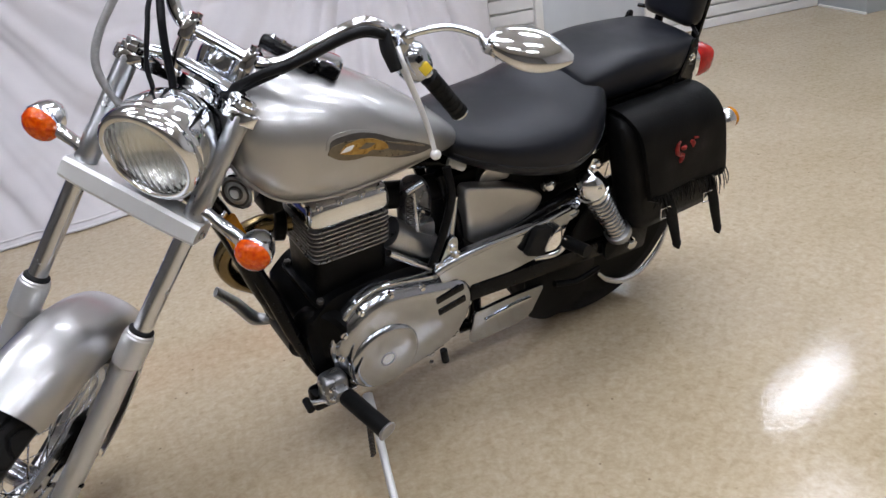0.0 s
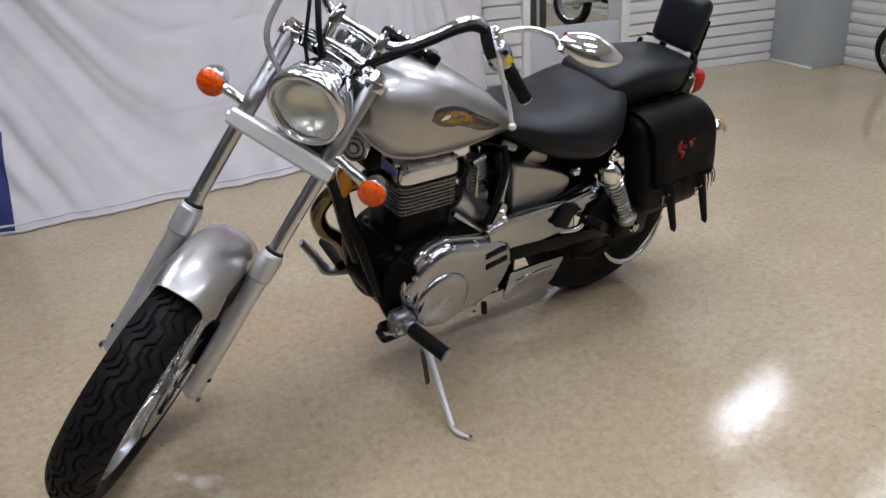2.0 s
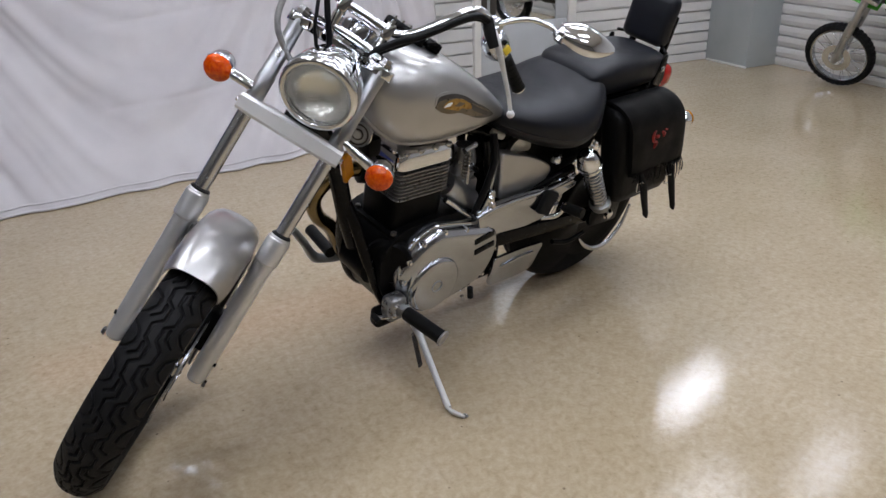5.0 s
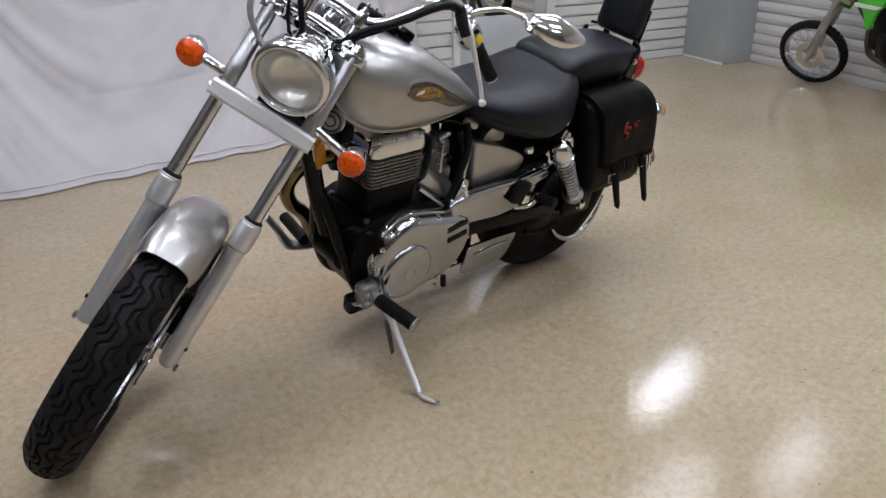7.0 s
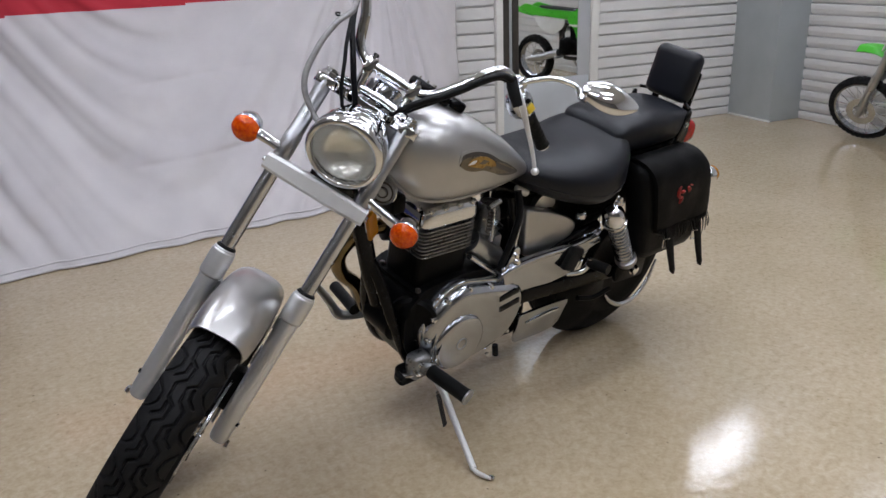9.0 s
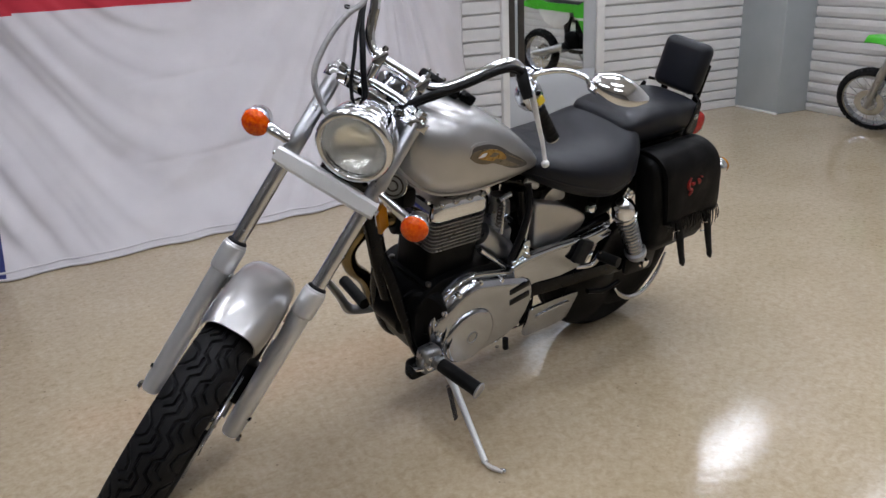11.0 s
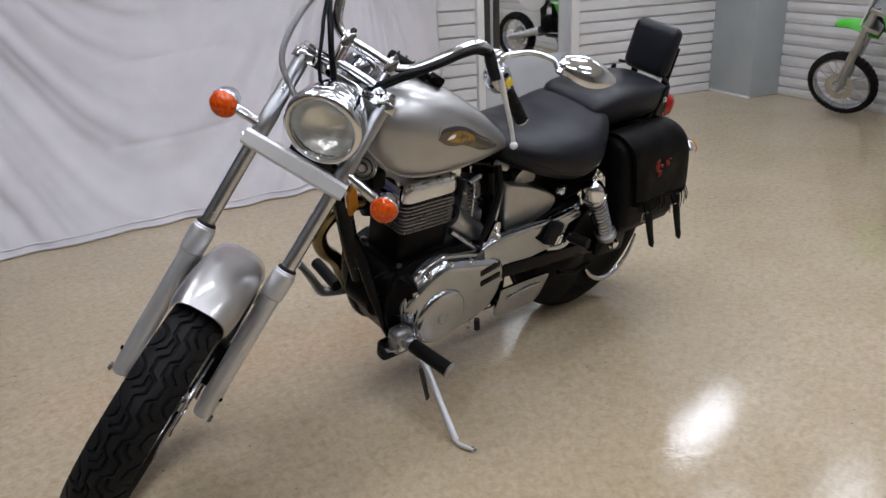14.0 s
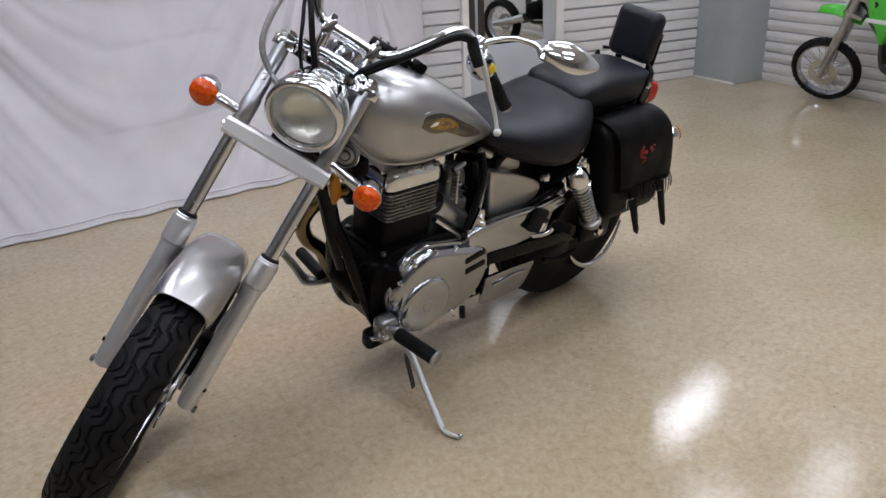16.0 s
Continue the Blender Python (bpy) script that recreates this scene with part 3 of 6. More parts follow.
# -- forks --
for s in (-1, 1):
    y = FC + s * FY
    bm = lathe([(0.022, 0.009), (0.024, 0.016), (0.030, 0.0205), (0.050, 0.0216), (0.30, 0.0216), (0.336, 0.0217), (0.3385, 0.0250), (0.342, 0.0264), (0.392, 0.0266), (0.398, 0.0258), (0.401, 0.0240), (0.4035, 0.0240), (0.406, 0.0215), (0.408, 0.0190)], (FX, y, 0.326), (0, 0, 1), 28)
    fk = sp("fork_leg", bm, FORK_SILVER, None, "brushed alloy fork slider")
    fk.data.set_sharp_from_angle(angle=radians(14))
    sp("dust_seal", lathe([(0, 0.0218), (0.003, 0.0218), (0.006, 0.0185), (0.007, 0.0165)], (FX, y, 0.732), (0, 0, 1), 28), RUBBER, fk, "black rubber dust seal")
    sp("stanchion", tube([(FX, y, 0.72), (FX, y, 0.930)], 0.0162, 24), STANCHION, fk)
    up_ = Vector((0, 0, 1))
    sp("fork_cover", lathe([(0, 0.0175), (0.004, 0.0190), (0.058, 0.0190), (0.062, 0.0168), (0.188, 0.0168), (0.195, 0.0155)], (FX, y, 0.958), up_, 28), ALLOY, fk)
    sp("fork_cap", lathe([(0, 0.0190), (0.008, 0.0190), (0.010, 0.0145), (0.017, 0.0145), (0.019, 0.010)], (FX, y, 1.160), up_, 8), CHROME, fk)
    sp("axle_nut", hex_bolt((FX, y + s * 0.0190, 0.352), (0, s, 0), 0.010, 0.009), CHROME, fk)
    sp("drain_bolt", hex_bolt((FX + 0.005, y + s * 0.0190, 0.405), (0.2, s, 0), 0.005, 0.006), BLACK_PAINT, fk)
    sp("fender_stay", box((-0.030, -0.006, -0.02), (0.012, 0.006, 0.02), 0.003, pose(FX - 0.010, y - s * 0.020, 0.555)), ALLOY, fk)
    sp("fender_stay", box((-0.030, -0.006, -0.016), (0.012, 0.006, 0.016), 0.003, pose(FX - 0.010, y - s * 0.020, 0.645)), ALLOY, fk)
    if s > 0:
        bm = add_box(bmesh.new(), (FX - 0.080, y - 0.05, 0.405), (FX - 0.018, y - 0.008, 0.505), 0.010)
        add_box(bm, (FX - 0.070, y - 0.012, 0.42), (FX - 0.022, y + 0.008, 0.49), 0.008)
        cal = sp("brake_caliper", bm, BLACK_CAST, fk, "black brake caliper")
        sp("bolt", hex_bolt((FX - 0.045, y + 0.008, 0.435), (0, 1, 0), 0.006), CHROME, cal)
        sp("bolt", hex_bolt((FX - 0.045, y + 0.008, 0.475), (0, 1, 0), 0.006), CHROME, cal)
    else:
        sp("speedometer_drive", lathe([(0, 0.03), (0.015, 0.03), (0.018, 0.02)], (FX, y + 0.025, 0.352), (0, 1, 0), 24), ALLOY, fk)

# lower clamp with its silver cover, upper clamp
rows = []
for k in range(13):
    t = -1 + 2 * k / 12
    yy = FC + t * 0.121
    w = 0.0195 - 0.002 * abs(t) ** 4
    front = FX + 0.034 - 0.004 * abs(t) ** 4
    rows.append([(FX - 0.034, yy, 0.942 - w), (front - 0.006, yy, 0.942 - w), (front, yy, 0.942 - w + 0.006), (front, yy, 0.942 + w - 0.006), (front - 0.006, yy, 0.942 + w), (FX - 0.034, yy, 0.942 + w)])
clamp = sp("fork_clamp", loft(bmesh.new(), rows), CLAMP_SILVER, None, "smooth silver lower fork clamp cover")
for s in (-1, 1):
    sp("clamp_bolt", hex_bolt((FX + 0.01, FC + s * 0.122, 0.942), (0, s, 0), 0.006), CHROME, clamp)
outline = [(a, b2 - 0.002) for a, b2 in round_poly([(-0.032, -0.045), (FX - 0.016, -0.124), (FX + 0.016, -0.118), (FX + 0.016, -0.075), (FX - 0.030, -0.045), (FX - 0.030, 0.045), (FX + 0.016, 0.075), (FX + 0.016, 0.124), (FX - 0.01, 0.132), (-0.032, 0.053)], 0.018)]
bm_bar = tube([(FX - 0.010, FC - 0.094, 1.160), (FX - 0.026, -0.062, 1.172), (FX - 0.030, 0.010, 1.176), (FX - 0.026, 0.074, 1.172), (FX - 0.010, FC + 0.112, 1.160)], 0.0105, 16, 5)
tclamp = sp("top_clamp", plate(outline, 1.137, 1.159, 2, 0.005), CHROME, None, "chromed upper fork clamp")
sp("clamp_bar", bm_bar, CHROME, tclamp)
sp("stem_nut", lathe([(0, 0.02), (0.012, 0.02), (0.016, 0.012)], (0, FC, 1.159), (0, 0, 1), 6), CHROME, tclamp)
sp("steering_stem", tube([(0, FC, 0.93), (0, FC, 1.135)], 0.027, 20), BLACK_PAINT)

# front fender
rings = []
for k in range(33):
    ang = radians(38.5 - 147.5 * k / 32)
    d = Vector((math.sin(ang), 0, math.cos(ang)))
    R = 0.348 + 0.020 * math.sin(math.pi * min(1.0, k / 20))
    w = 0.0690 - 0.008 * max(0.0, 1 - k / 3.0) ** 2
    ring = []
    for inner in (0, 1):
        for j in range(15):
            b_ = -1 + 2 * j / 14
            if inner:
                b_ = -b_
            drop = 0.062 * abs(b_) ** 2.6 + 0.003 * inner
            pt = AX + d * (R - drop) + Vector((0, (w - 0.002 * inner) * math.sin(b_ * math.pi / 2 * 0.97), 0))
            pt += Vector((0.012, 0, -0.008)) * (0.7 * abs(b_) ** 2 if k == 0 else 0) * -1
            ring.append(pt)
    rings.append(ring)
sp("front_fender", loft(bmesh.new(), rings), SILVER_PAINT, None, "silver painted steel front fender")

# headlight
HL = Vector((0.104, 0.0145, 1.0565))
HS = 0.955
def hl_turn(profile, closed=False):
    return lathe([(h * HS, r * HS) for h, r in profile], HL, HD, 64, closed)


hl = sp("headlight", hl_turn([(-0.105, 0.015), (-0.10, 0.035), (-0.085, 0.055), (-0.055, 0.074), (-0.015, 0.0845), (0.0, 0.0860), (0.006, 0.0868), (0.012, 0.0860), (0.012, 0.0840), (-0.015, 0.0825), (-0.054, 0.072), (-0.083, 0.053), (-0.098, 0.033), (-0.103, 0.013)], True), CHROME, None, "round chrome headlight with clear glass")
sp("rim", hl_turn([(0.010, 0.0860), (0.014, 0.0885), (0.028, 0.0885), (0.036, 0.0868), (0.040, 0.0830), (0.0415, 0.0785), (0.0405, 0.0735), (0.037, 0.0712), (0.030, 0.0712), (0.024, 0.0740), (0.012, 0.0845)], True), CHROME, hl)
lens = sp("glass", hl_turn([(h - 0.002, r * 0.868) for h, r in [(0.030, 0.0826), (0.0352, 0.0818), (0.0405, 0.072), (0.0445, 0.056), (0.0475, 0.036), (0.0490, 0.016), (0.0494, 0.0008), (0.0464, 0.0008), (0.0460, 0.016), (0.0445, 0.036), (0.0415, 0.055), (0.0375, 0.070), (0.0310, 0.0800)]]), LENS_GLASS, hl, "clear fluted glass")
lens.visible_shadow = False
sp("reflector", hl_turn([(0.028, 0.0815), (0.020, 0.0800), (0.006, 0.0740), (-0.010, 0.062), (-0.022, 0.046), (-0.029, 0.028), (-0.031, 0.012), (-0.0315, 0.001), (-0.0335, 0.012), (-0.032, 0.029), (-0.025, 0.048), (-0.013, 0.065), (0.004, 0.0765), (0.019, 0.0818)], True), REFLECTOR, hl)
for s in (-1, 1):
    sp("headlight_stay", tube([(FX - 0.01, FC + s * 0.070, 1.03), (0.070, 0.010 + s * 0.070, 1.05), (0.090, 0.010 + s * 0.066, 1.06)], 0.008, 12, 5), BLACK_PAINT, hl)
sp("cable_nest", tube([(0.01, 0.03, 1.01), (-0.01, 0.05, 1.06), (0.02, 0.045, 1.11), (0.05, 0.07, 1.09), (0.01, 0.06, 1.03)], 0.017, 10, 6), BLACK_PAINT)

# front turn signals
for s in (-1, 1):
    c = Vector((0.030 if s < 0 else 0.058, s * 0.203 + 0.009, 0.978 if s < 0 else 0.960))
    root = Vector((FX + 0.002, FC + s * 0.108, 0.978))
    d = (c - root).normalized()
    sg = sp("turn_signal", lathe([(-0.042, 0.003), (-0.039, 0.012), (-0.029, 0.022), (-0.015, 0.029), (0.0, 0.0315), (0.004, 0.0325), (0.007, 0.0315)], c, HD, 36), CHROME, None, "chrome bullet turn signal with an amber lens")
    bm = lathe([(0.006, 0.0310), (0.010, 0.0312), (0.019, 0.029), (0.026, 0.023), (0.031, 0.013), (0.0325, 0.002)], c, HD, 36)
    sp("lens", bm, AMBER, sg, "amber lens")
    sp("stalk", lathe([(0, 0.0115), (0.012, 0.0115), (0.016, 0.0105), (0.04, 0.0112), ((c - root).length - 0.03, 0.0122), ((c - root).length - 0.022, 0.009)], root, d, 20), CHROME, sg)
    sp("stalk_root", lathe([(-0.014, 0.012), (0.002, 0.0135), (0.005, 0.0135)], root, d, 16), CHROME, sg)

# handlebar
left = [(0.026, 0.0145, 1.230), (0.026, 0.070, 1.230), (0.025, 0.098, 1.239), (0.031, 0.124, 1.262), (0.036, 0.155, 1.304), (0.034, 0.183, 1.346), (0.024, 0.205, 1.369), (0.002, 0.230, 1.374), (-0.045, 0.257, 1.366), (-0.085, 0.307, 1.345), (-0.160, 0.397, 1.304)]
right = [(0.026, -0.040, 1.230), (0.026, -0.060, 1.235), (0.027, -0.080, 1.253), (0.030, -0.092, 1.283), (0.036, -0.104, 1.318), (0.042, -0.128, 1.354), (0.045, -0.163, 1.372), (0.022, -0.208, 1.374), (-0.030, -0.260, 1.362), (-0.080, -0.325, 1.335), (-0.130, -0.380, 1.305)]
path = right[::-1] + left
hb = sp("handlebar", tube(path, 0.0111, 18, 6), CHROME, None, "swept-back chrome handlebar")
for s in (-1, 1):
    yy = 0.0145 + s * 0.0535
    bm = lathe([(0, 0.0165), (0.006, 0.0165), (0.009, 0.012), (0.066, 0.012)], (0.026, yy, 1.152), (0, 0, 1), 20)
    rs = sp("riser", bm, CHROME, hb)
    bm = add_box(bmesh.new(), (0.009, yy - 0.012, 1.209), (0.043, yy + 0.012, 1.248), 0.006)
    add_tube(bm, [(0.014, yy, 1.242), (0.014, yy, 1.255)], 0.006, 6)
    add_tube(bm, [(0.038, yy, 1.242), (0.038, yy, 1.255)], 0.006, 6)
    sp("bar_clamp", bm, CHROME, rs)


def bar_at(t):
    """Point and direction on the left arm: t from the switch (0) to the grip's end (1)."""
    p, q = Vector((-0.058, 0.276, 1.357)), Vector((-0.160, 0.397, 1.304))
    return p + (q - p) * t, (q - p).normalized()


p, d = bar_at(0.38)
length = (bar_at(1.0)[0] - p).length
gp = [(0, 0.0135), (0.004, 0.0175), (0.010, 0.0165)]
for k in range(7):
    h = 0.010 + (length - 0.016) * (k + 1) / 7
    gp += [(h - 0.003, 0.0166), (h - 0.0022, 0.0152), (h - 0.0006, 0.0152), (h, 0.0166)]
gp += [(length, 0.0175), (length + 0.004, 0.0175)]
sp("grip", lathe(gp, p, d, 24), GRIP, hb, "black rubber grip")
sp("bar_end", lathe([(0, 0.0172), (0.004, 0.0172), (0.009, 0.012), (0.010, 0.004)], p + d * (length + 0.004), d, 24), CHROME, hb)
p, d = bar_at(-0.02)
side = d.cross(Vector((0, 0, 1))).normalized()
up = side.cross(d)
bm = bmesh.new()
rings = []
for h, rw_, rh in ((-0.006, 0.017, 0.018), (0.002, 0.026, 0.028), (0.016, 0.031, 0.033), (0.040, 0.030, 0.032), (0.054, 0.024, 0.026), (0.058, 0.016, 0.017)):
    rings.append([p + d * h + side * (rw_ * math.cos(a) - 0.006) + up * (rh * math.sin(a) - 0.004) for a in (2 * math.pi * k / 20 for k in range(20))])
loft(bm, rings)
sw = sp("switch_box", bm, POLISHED, hb, "polished alloy switch box")
M = Matrix((side.to_4d(), d.to_4d(), up.to_4d(), (0, 0, 0, 1))).transposed()
M.translation = p + d * 0.034
for i in range(3):
    M[3][i] = 0.0
sp("label_plate", box((0.021, -0.008, -0.009), (0.0285, 0.011, 0.010), 0.002, M), YELLOW, sw, "yellow warning label")
sp("switch_button", box((-0.006, -0.016, -0.036), (0.010, -0.006, -0.026), 0.002, M), BLACK_PAINT, sw)
sp("switch_button", box((0.022, -0.026, -0.004), (0.031, -0.018, 0.008), 0.002, M), BLACK_PAINT, sw)
# lever and its perch
perch = Vector((-0.034, 0.256, 1.372))
bm = add_box(bmesh.new(), (-0.018, -0.018, -0.015), (0.018, 0.018, 0.015), 0.007, aim(d, perch))
add_box(bm, (-0.012, -0.010, -0.010), (0.030, 0.012, 0.012), 0.005, Matrix.Translation((0.018, 0.006, -0.012)) @ aim(d, perch))
sp("lever_perch", bm, POLISHED, hb)
ball = Vector((-0.043, 0.399, 1.230))
lever = [perch + Vector((0.034, 0.006, -0.016)), perch + Vector((0.040, 0.030, -0.036)), Vector((-0.020, 0.335, 1.294)), Vector((-0.033, 0.370, 1.262)), ball]
bm = add_tube(bmesh.new(), lever, [0.009, 0.0085, 0.0062, 0.0055, 0.0052], 14, 6, True, 0.62)
add_sphere(bm, ball, 0.0095)
# pale satin silver stands in for the light on the polished lever
sp("clutch_lever", bm, CLAMP_SILVER, hb, "polished alloy clutch lever with a ball end")
sp("cable_boot", tube([(0.014, 0.234, 1.370), (0.018, 0.254, 1.348), (0.014, 0.280, 1.326)], [0.013, 0.0145, 0.012], 14, 5, True, 0.6), RUBBER, hb, "black rubber cable boot")

# mirror on its stem
stem = [(-0.024, 0.262, 1.376), (-0.020, 0.283, 1.398), (-0.016, 0.318, 1.424), (-0.016, 0.350, 1.434), (-0.014, 0.372, 1.436), (-0.012, 0.388, 1.424), (-0.012, 0.399, 1.424)]
mr = sp("rear_view_mirror", tube(stem, 0.0062, 12, 7), CHROME, None, "teardrop chrome mirror on a bent chrome stem")
a_, b_ = Vector((-0.014, 0.392, 1.440)), Vector((-0.045, 0.522, 1.478))
ax_ = (b_ - a_).normalized()
nrm = Vector((-0.55, 0.25, -0.35))
nrm = (nrm - ax_ * nrm.dot(ax_)).normalized()
tr = ax_.cross(nrm)
rings = []
for k in range(15):
    t = k / 14
    w = 0.043 * math.sin(math.pi * min(1.0, 0.14 + t * 0.82)) ** 0.75
    th = 0.024 * math.sin(math.pi * min(1.0, 0.20 + t * 0.74)) ** 0.8
    c = a_ + ax_ * ((b_ - a_).length * t)
    rings.append([c + tr * (w * math.cos(g)) - nrm * (th * max(math.sin(g), -0.28)) for g in (2 * math.pi * j / 28 for j in range(28))])
sp("housing", loft(bmesh.new(), rings), CHROME, mr, "chrome mirror housing")
bm = add_tube(bmesh.new(), [(-0.013, 0.397, 1.418), (-0.014, 0.399, 1.452)], 0.012, 14)
add_sphere(bm, (-0.014, 0.399, 1.440), 0.017)
sp("mirror_joint", bm, CHROME, mr)

# speedometer and lamps behind the bar
spd = sp("speedometer", lathe([(0, 0.012), (0.004, 0.026), (0.018, 0.039), (0.04, 0.045), (0.052, 0.046), (0.056, 0.043), (0.056, 0.040)], (-0.016, 0.0145, 1.152), Vector((-0.35, 0, 0.94)), 40), POLISHED, None, "chrome cup speedometer between the risers")
sp("dial", lathe([(0.050, 0.041), (0.053, 0.041)], (-0.016, 0.0145, 1.152), Vector((-0.35, 0, 0.94)), 40), BLACK_PAINT, spd)
bm = add_box(bmesh.new(), (-0.095, 0.045, 1.244), (-0.050, 0.150, 1.270), 0.008)
add_box(bm, (-0.085, 0.150, 1.252), (-0.060, 0.188, 1.276), 0.006)
add_tube(bm, [(-0.07, 0.09, 1.15), (-0.07, 0.09, 1.25)], 0.009, 10)
pod = sp("instrument_pod", bm, BLACK_PAINT, None, "black lamp housing behind the handlebar clamps")
bm = bmesh.new()
for k in range(4):
    add_tube(bm, [(-0.060, 0.062 + 0.020 * k, 1.269), (-0.060, 0.062 + 0.020 * k, 1.275)], 0.0045, 8)
sp("screw_row", bm, CHROME, pod)

# cables
sp("clutch_cable", tube([(0.020, 0.238, 1.366), (0.040, 0.214, 1.360), (0.053, 0.190, 1.336), (0.055, 0.160, 1.294), (0.050, 0.128, 1.252), (0.044, 0.098, 1.222), (0.034, 0.066, 1.180), (0.015, 0.040, 1.135), (-0.02, 0.02, 1.07)], 0.0078, 12, 8), CABLE, None, "thick black clutch cable along the handlebar")
sp("wiring_loom", tube([(0.018, 0.234, 1.362), (0.034, 0.210, 1.352), (0.046, 0.186, 1.326), (0.048, 0.156, 1.284), (0.042, 0.122, 1.240), (0.028, 0.070, 1.172), (0.0, 0.04, 1.10)], 0.0056, 10, 8), CABLE)
sp("brake_hose", tube([(-0.02, -0.175, 1.375), (0.02, -0.145, 1.345), (0.045, -0.127, 1.306), (0.062, -0.140, 1.265), (0.074, -0.146, 1.210), (0.082, -0.141, 1.146), (0.080, -0.124, 1.108), (0.066, -0.090, 1.078), (0.050, -0.05, 1.055)], 0.0066, 12, 8), CABLE_GREY, None, "grey sheathed brake hose looping past the headlight")
sp("throttle_cable", tube([(-0.04, -0.15, 1.36), (0.02, -0.118, 1.284), (0.045, -0.086, 1.235), (0.05, -0.056, 1.188), (0.045, -0.018, 1.130), (0.02, 0.0, 1.06)], 0.0068, 10, 8), CABLE)
sp("throttle_cable", tube([(-0.03, -0.15, 1.35), (0.05, -0.106, 1.245), (0.065, -0.088, 1.208), (0.07, -0.062, 1.150), (0.06, -0.043, 1.120), (0.03, -0.02, 1.06)], 0.0042, 10, 8), CABLE)
sp("cable_guide", tube([(0.03, -0.150, 1.286), (0.045, -0.155, 1.280), (0.058, -0.148, 1.276), (0.056, -0.136, 1.282)], 0.0022, 8, 5), BLACK_PAINT)

# -- tank --
TANK_P, TANK_LOW, TANK_B = 2.4, 4.2, 0.42
TANK = [(0.966, 0.846, 0.895, 0.034), (0.959, 0.814, 0.920, 0.080), (0.943, 0.784, 0.941, 0.118), (0.907, 0.751, 0.953, 0.148), (0.86, 0.735, 0.956, 0.162), (0.79, 0.728, 0.940, 0.167), (0.71, 0.726, 0.905, 0.158), (0.63, 0.724, 0.856, 0.138), (0.57, 0.720, 0.814, 0.115), (0.51, 0.711, 0.764, 0.085), (0.466, 0.700, 0.722, 0.046)]


def section(x, z0, z1, hw, bulge=0.45, p=2.4, n=36, low=None):
    ring = []
    zc = z0 + (z1 - z0) * bulge
    for k in range(n):
        a = 2 * math.pi * k / n
        c, s_ = math.cos(a), math.sin(a)
        q = p if s_ >= 0 or low is None else low
        y = hw * math.copysign(abs(c) ** (2 / q), c)
        h = (z1 - zc) if s_ >= 0 else (zc - z0)
        ring.append((x, y, zc + h * math.copysign(abs(s_) ** (2 / q), s_)))
    return ring


def dense(keys, n=5):
    """Keys of a loft, smoothed."""
    cols = [spline([(r[0], r[i], 0) for r in keys], n) for i in range(1, len(keys[0]))]
    return [(cols[0][k].x, *[c[k].y for c in cols]) for k in range(len(cols[0]))]


def tank_y(x, z):
    """Half-width of the tank's skin at a place."""
    xs = [r[0] for r in TANK][::-1]
    z0, z1, hw = (np.interp(x, xs, [r[i] for r in TANK][::-1]) for i in (1, 2, 3))
    zc = z0 + (z1 - z0) * TANK_B
    h = (z1 - zc) if z > zc else (zc - z0)
    q = TANK_P if z > zc else TANK_LOW
    k = max(0.0, 1 - min(1.0, abs((z - zc) / h)) ** q)
    return hw * k ** (1 / q)


tank = bp("fuel_tank", loft(bmesh.new(), [section(x, a, b2, w, TANK_B, TANK_P, 52, TANK_LOW) for x, a, b2, w in dense(TANK)]), SILVER_PAINT, None, "silver metallic teardrop fuel tank with a winged badge")
for s in (-1, 1):
    pts = []
    for x, z0, z1, hw in dense(TANK, 4)[3:-2]:
        zc = z0 + (z1 - z0) * TANK_B
        pts.append((x, s * (hw * 0.82 + 0.001), zc - (zc - z0) * 0.895))
    bp("seam_lip", tube(pts, 0.0042, 10), SILVER_PAINT, tank)
bp("fuel_cap", lathe([(0, 0.036), (0.010, 0.036), (0.016, 0.032), (0.018, 0.02)], (0.74, 0, 0.920), Vector((-0.3, 0, 1)), 32), CHROME, tank)


def badge(name, outline, lift, material):
    """A thin piece of the badge that follows the tank's side. outline: (x, z)."""
    bm = bmesh.new()
    n = len(outline)
    cx, cz = sum(p[0] for p in outline) / n, sum(p[1] for p in outline) / n
    rings = []
    for f in (1.0, 0.66, 0.33):
        rings.append([bm.verts.new((cx + (x - cx) * f, tank_y(cx + (x - cx) * f, cz + (z - cz) * f) + lift, cz + (z - cz) * f)) for x, z in outline])
    mid = bm.verts.new((cx, tank_y(cx, cz) + lift, cz))
    for a, b2 in zip(rings, rings[1:]):
        for i in range(n):
            j = (i + 1) % n
            bm.faces.new((a[i], a[j], b2[j], b2[i]))
    for i in range(n):
        bm.faces.new((rings[-1][i], rings[-1][(i + 1) % n], mid))
    low = [bm.verts.new(v.co - Vector((0, lift + 0.002, 0))) for v in rings[0]]
    for i in range(n):
        j = (i + 1) % n
        bm.faces.new((low[i], low[j], rings[0][j], rings[0][i]))
    return bp(name, bm, material, tank)


WING = [(v.x, v.y) for v in spline([(x, z, 0) for x, z in ((0.822, 0.845), (0.812, 0.862), (0.772, 0.862), (0.725, 0.846), (0.682, 0.820), (0.640, 0.797), (0.590, 0.762), (0.638, 0.769), (0.678, 0.781), (0.715, 0.799), (0.742, 0.812), (0.768, 0.816), (0.802, 0.828), (0.822, 0.845))], 4)[:-1]]


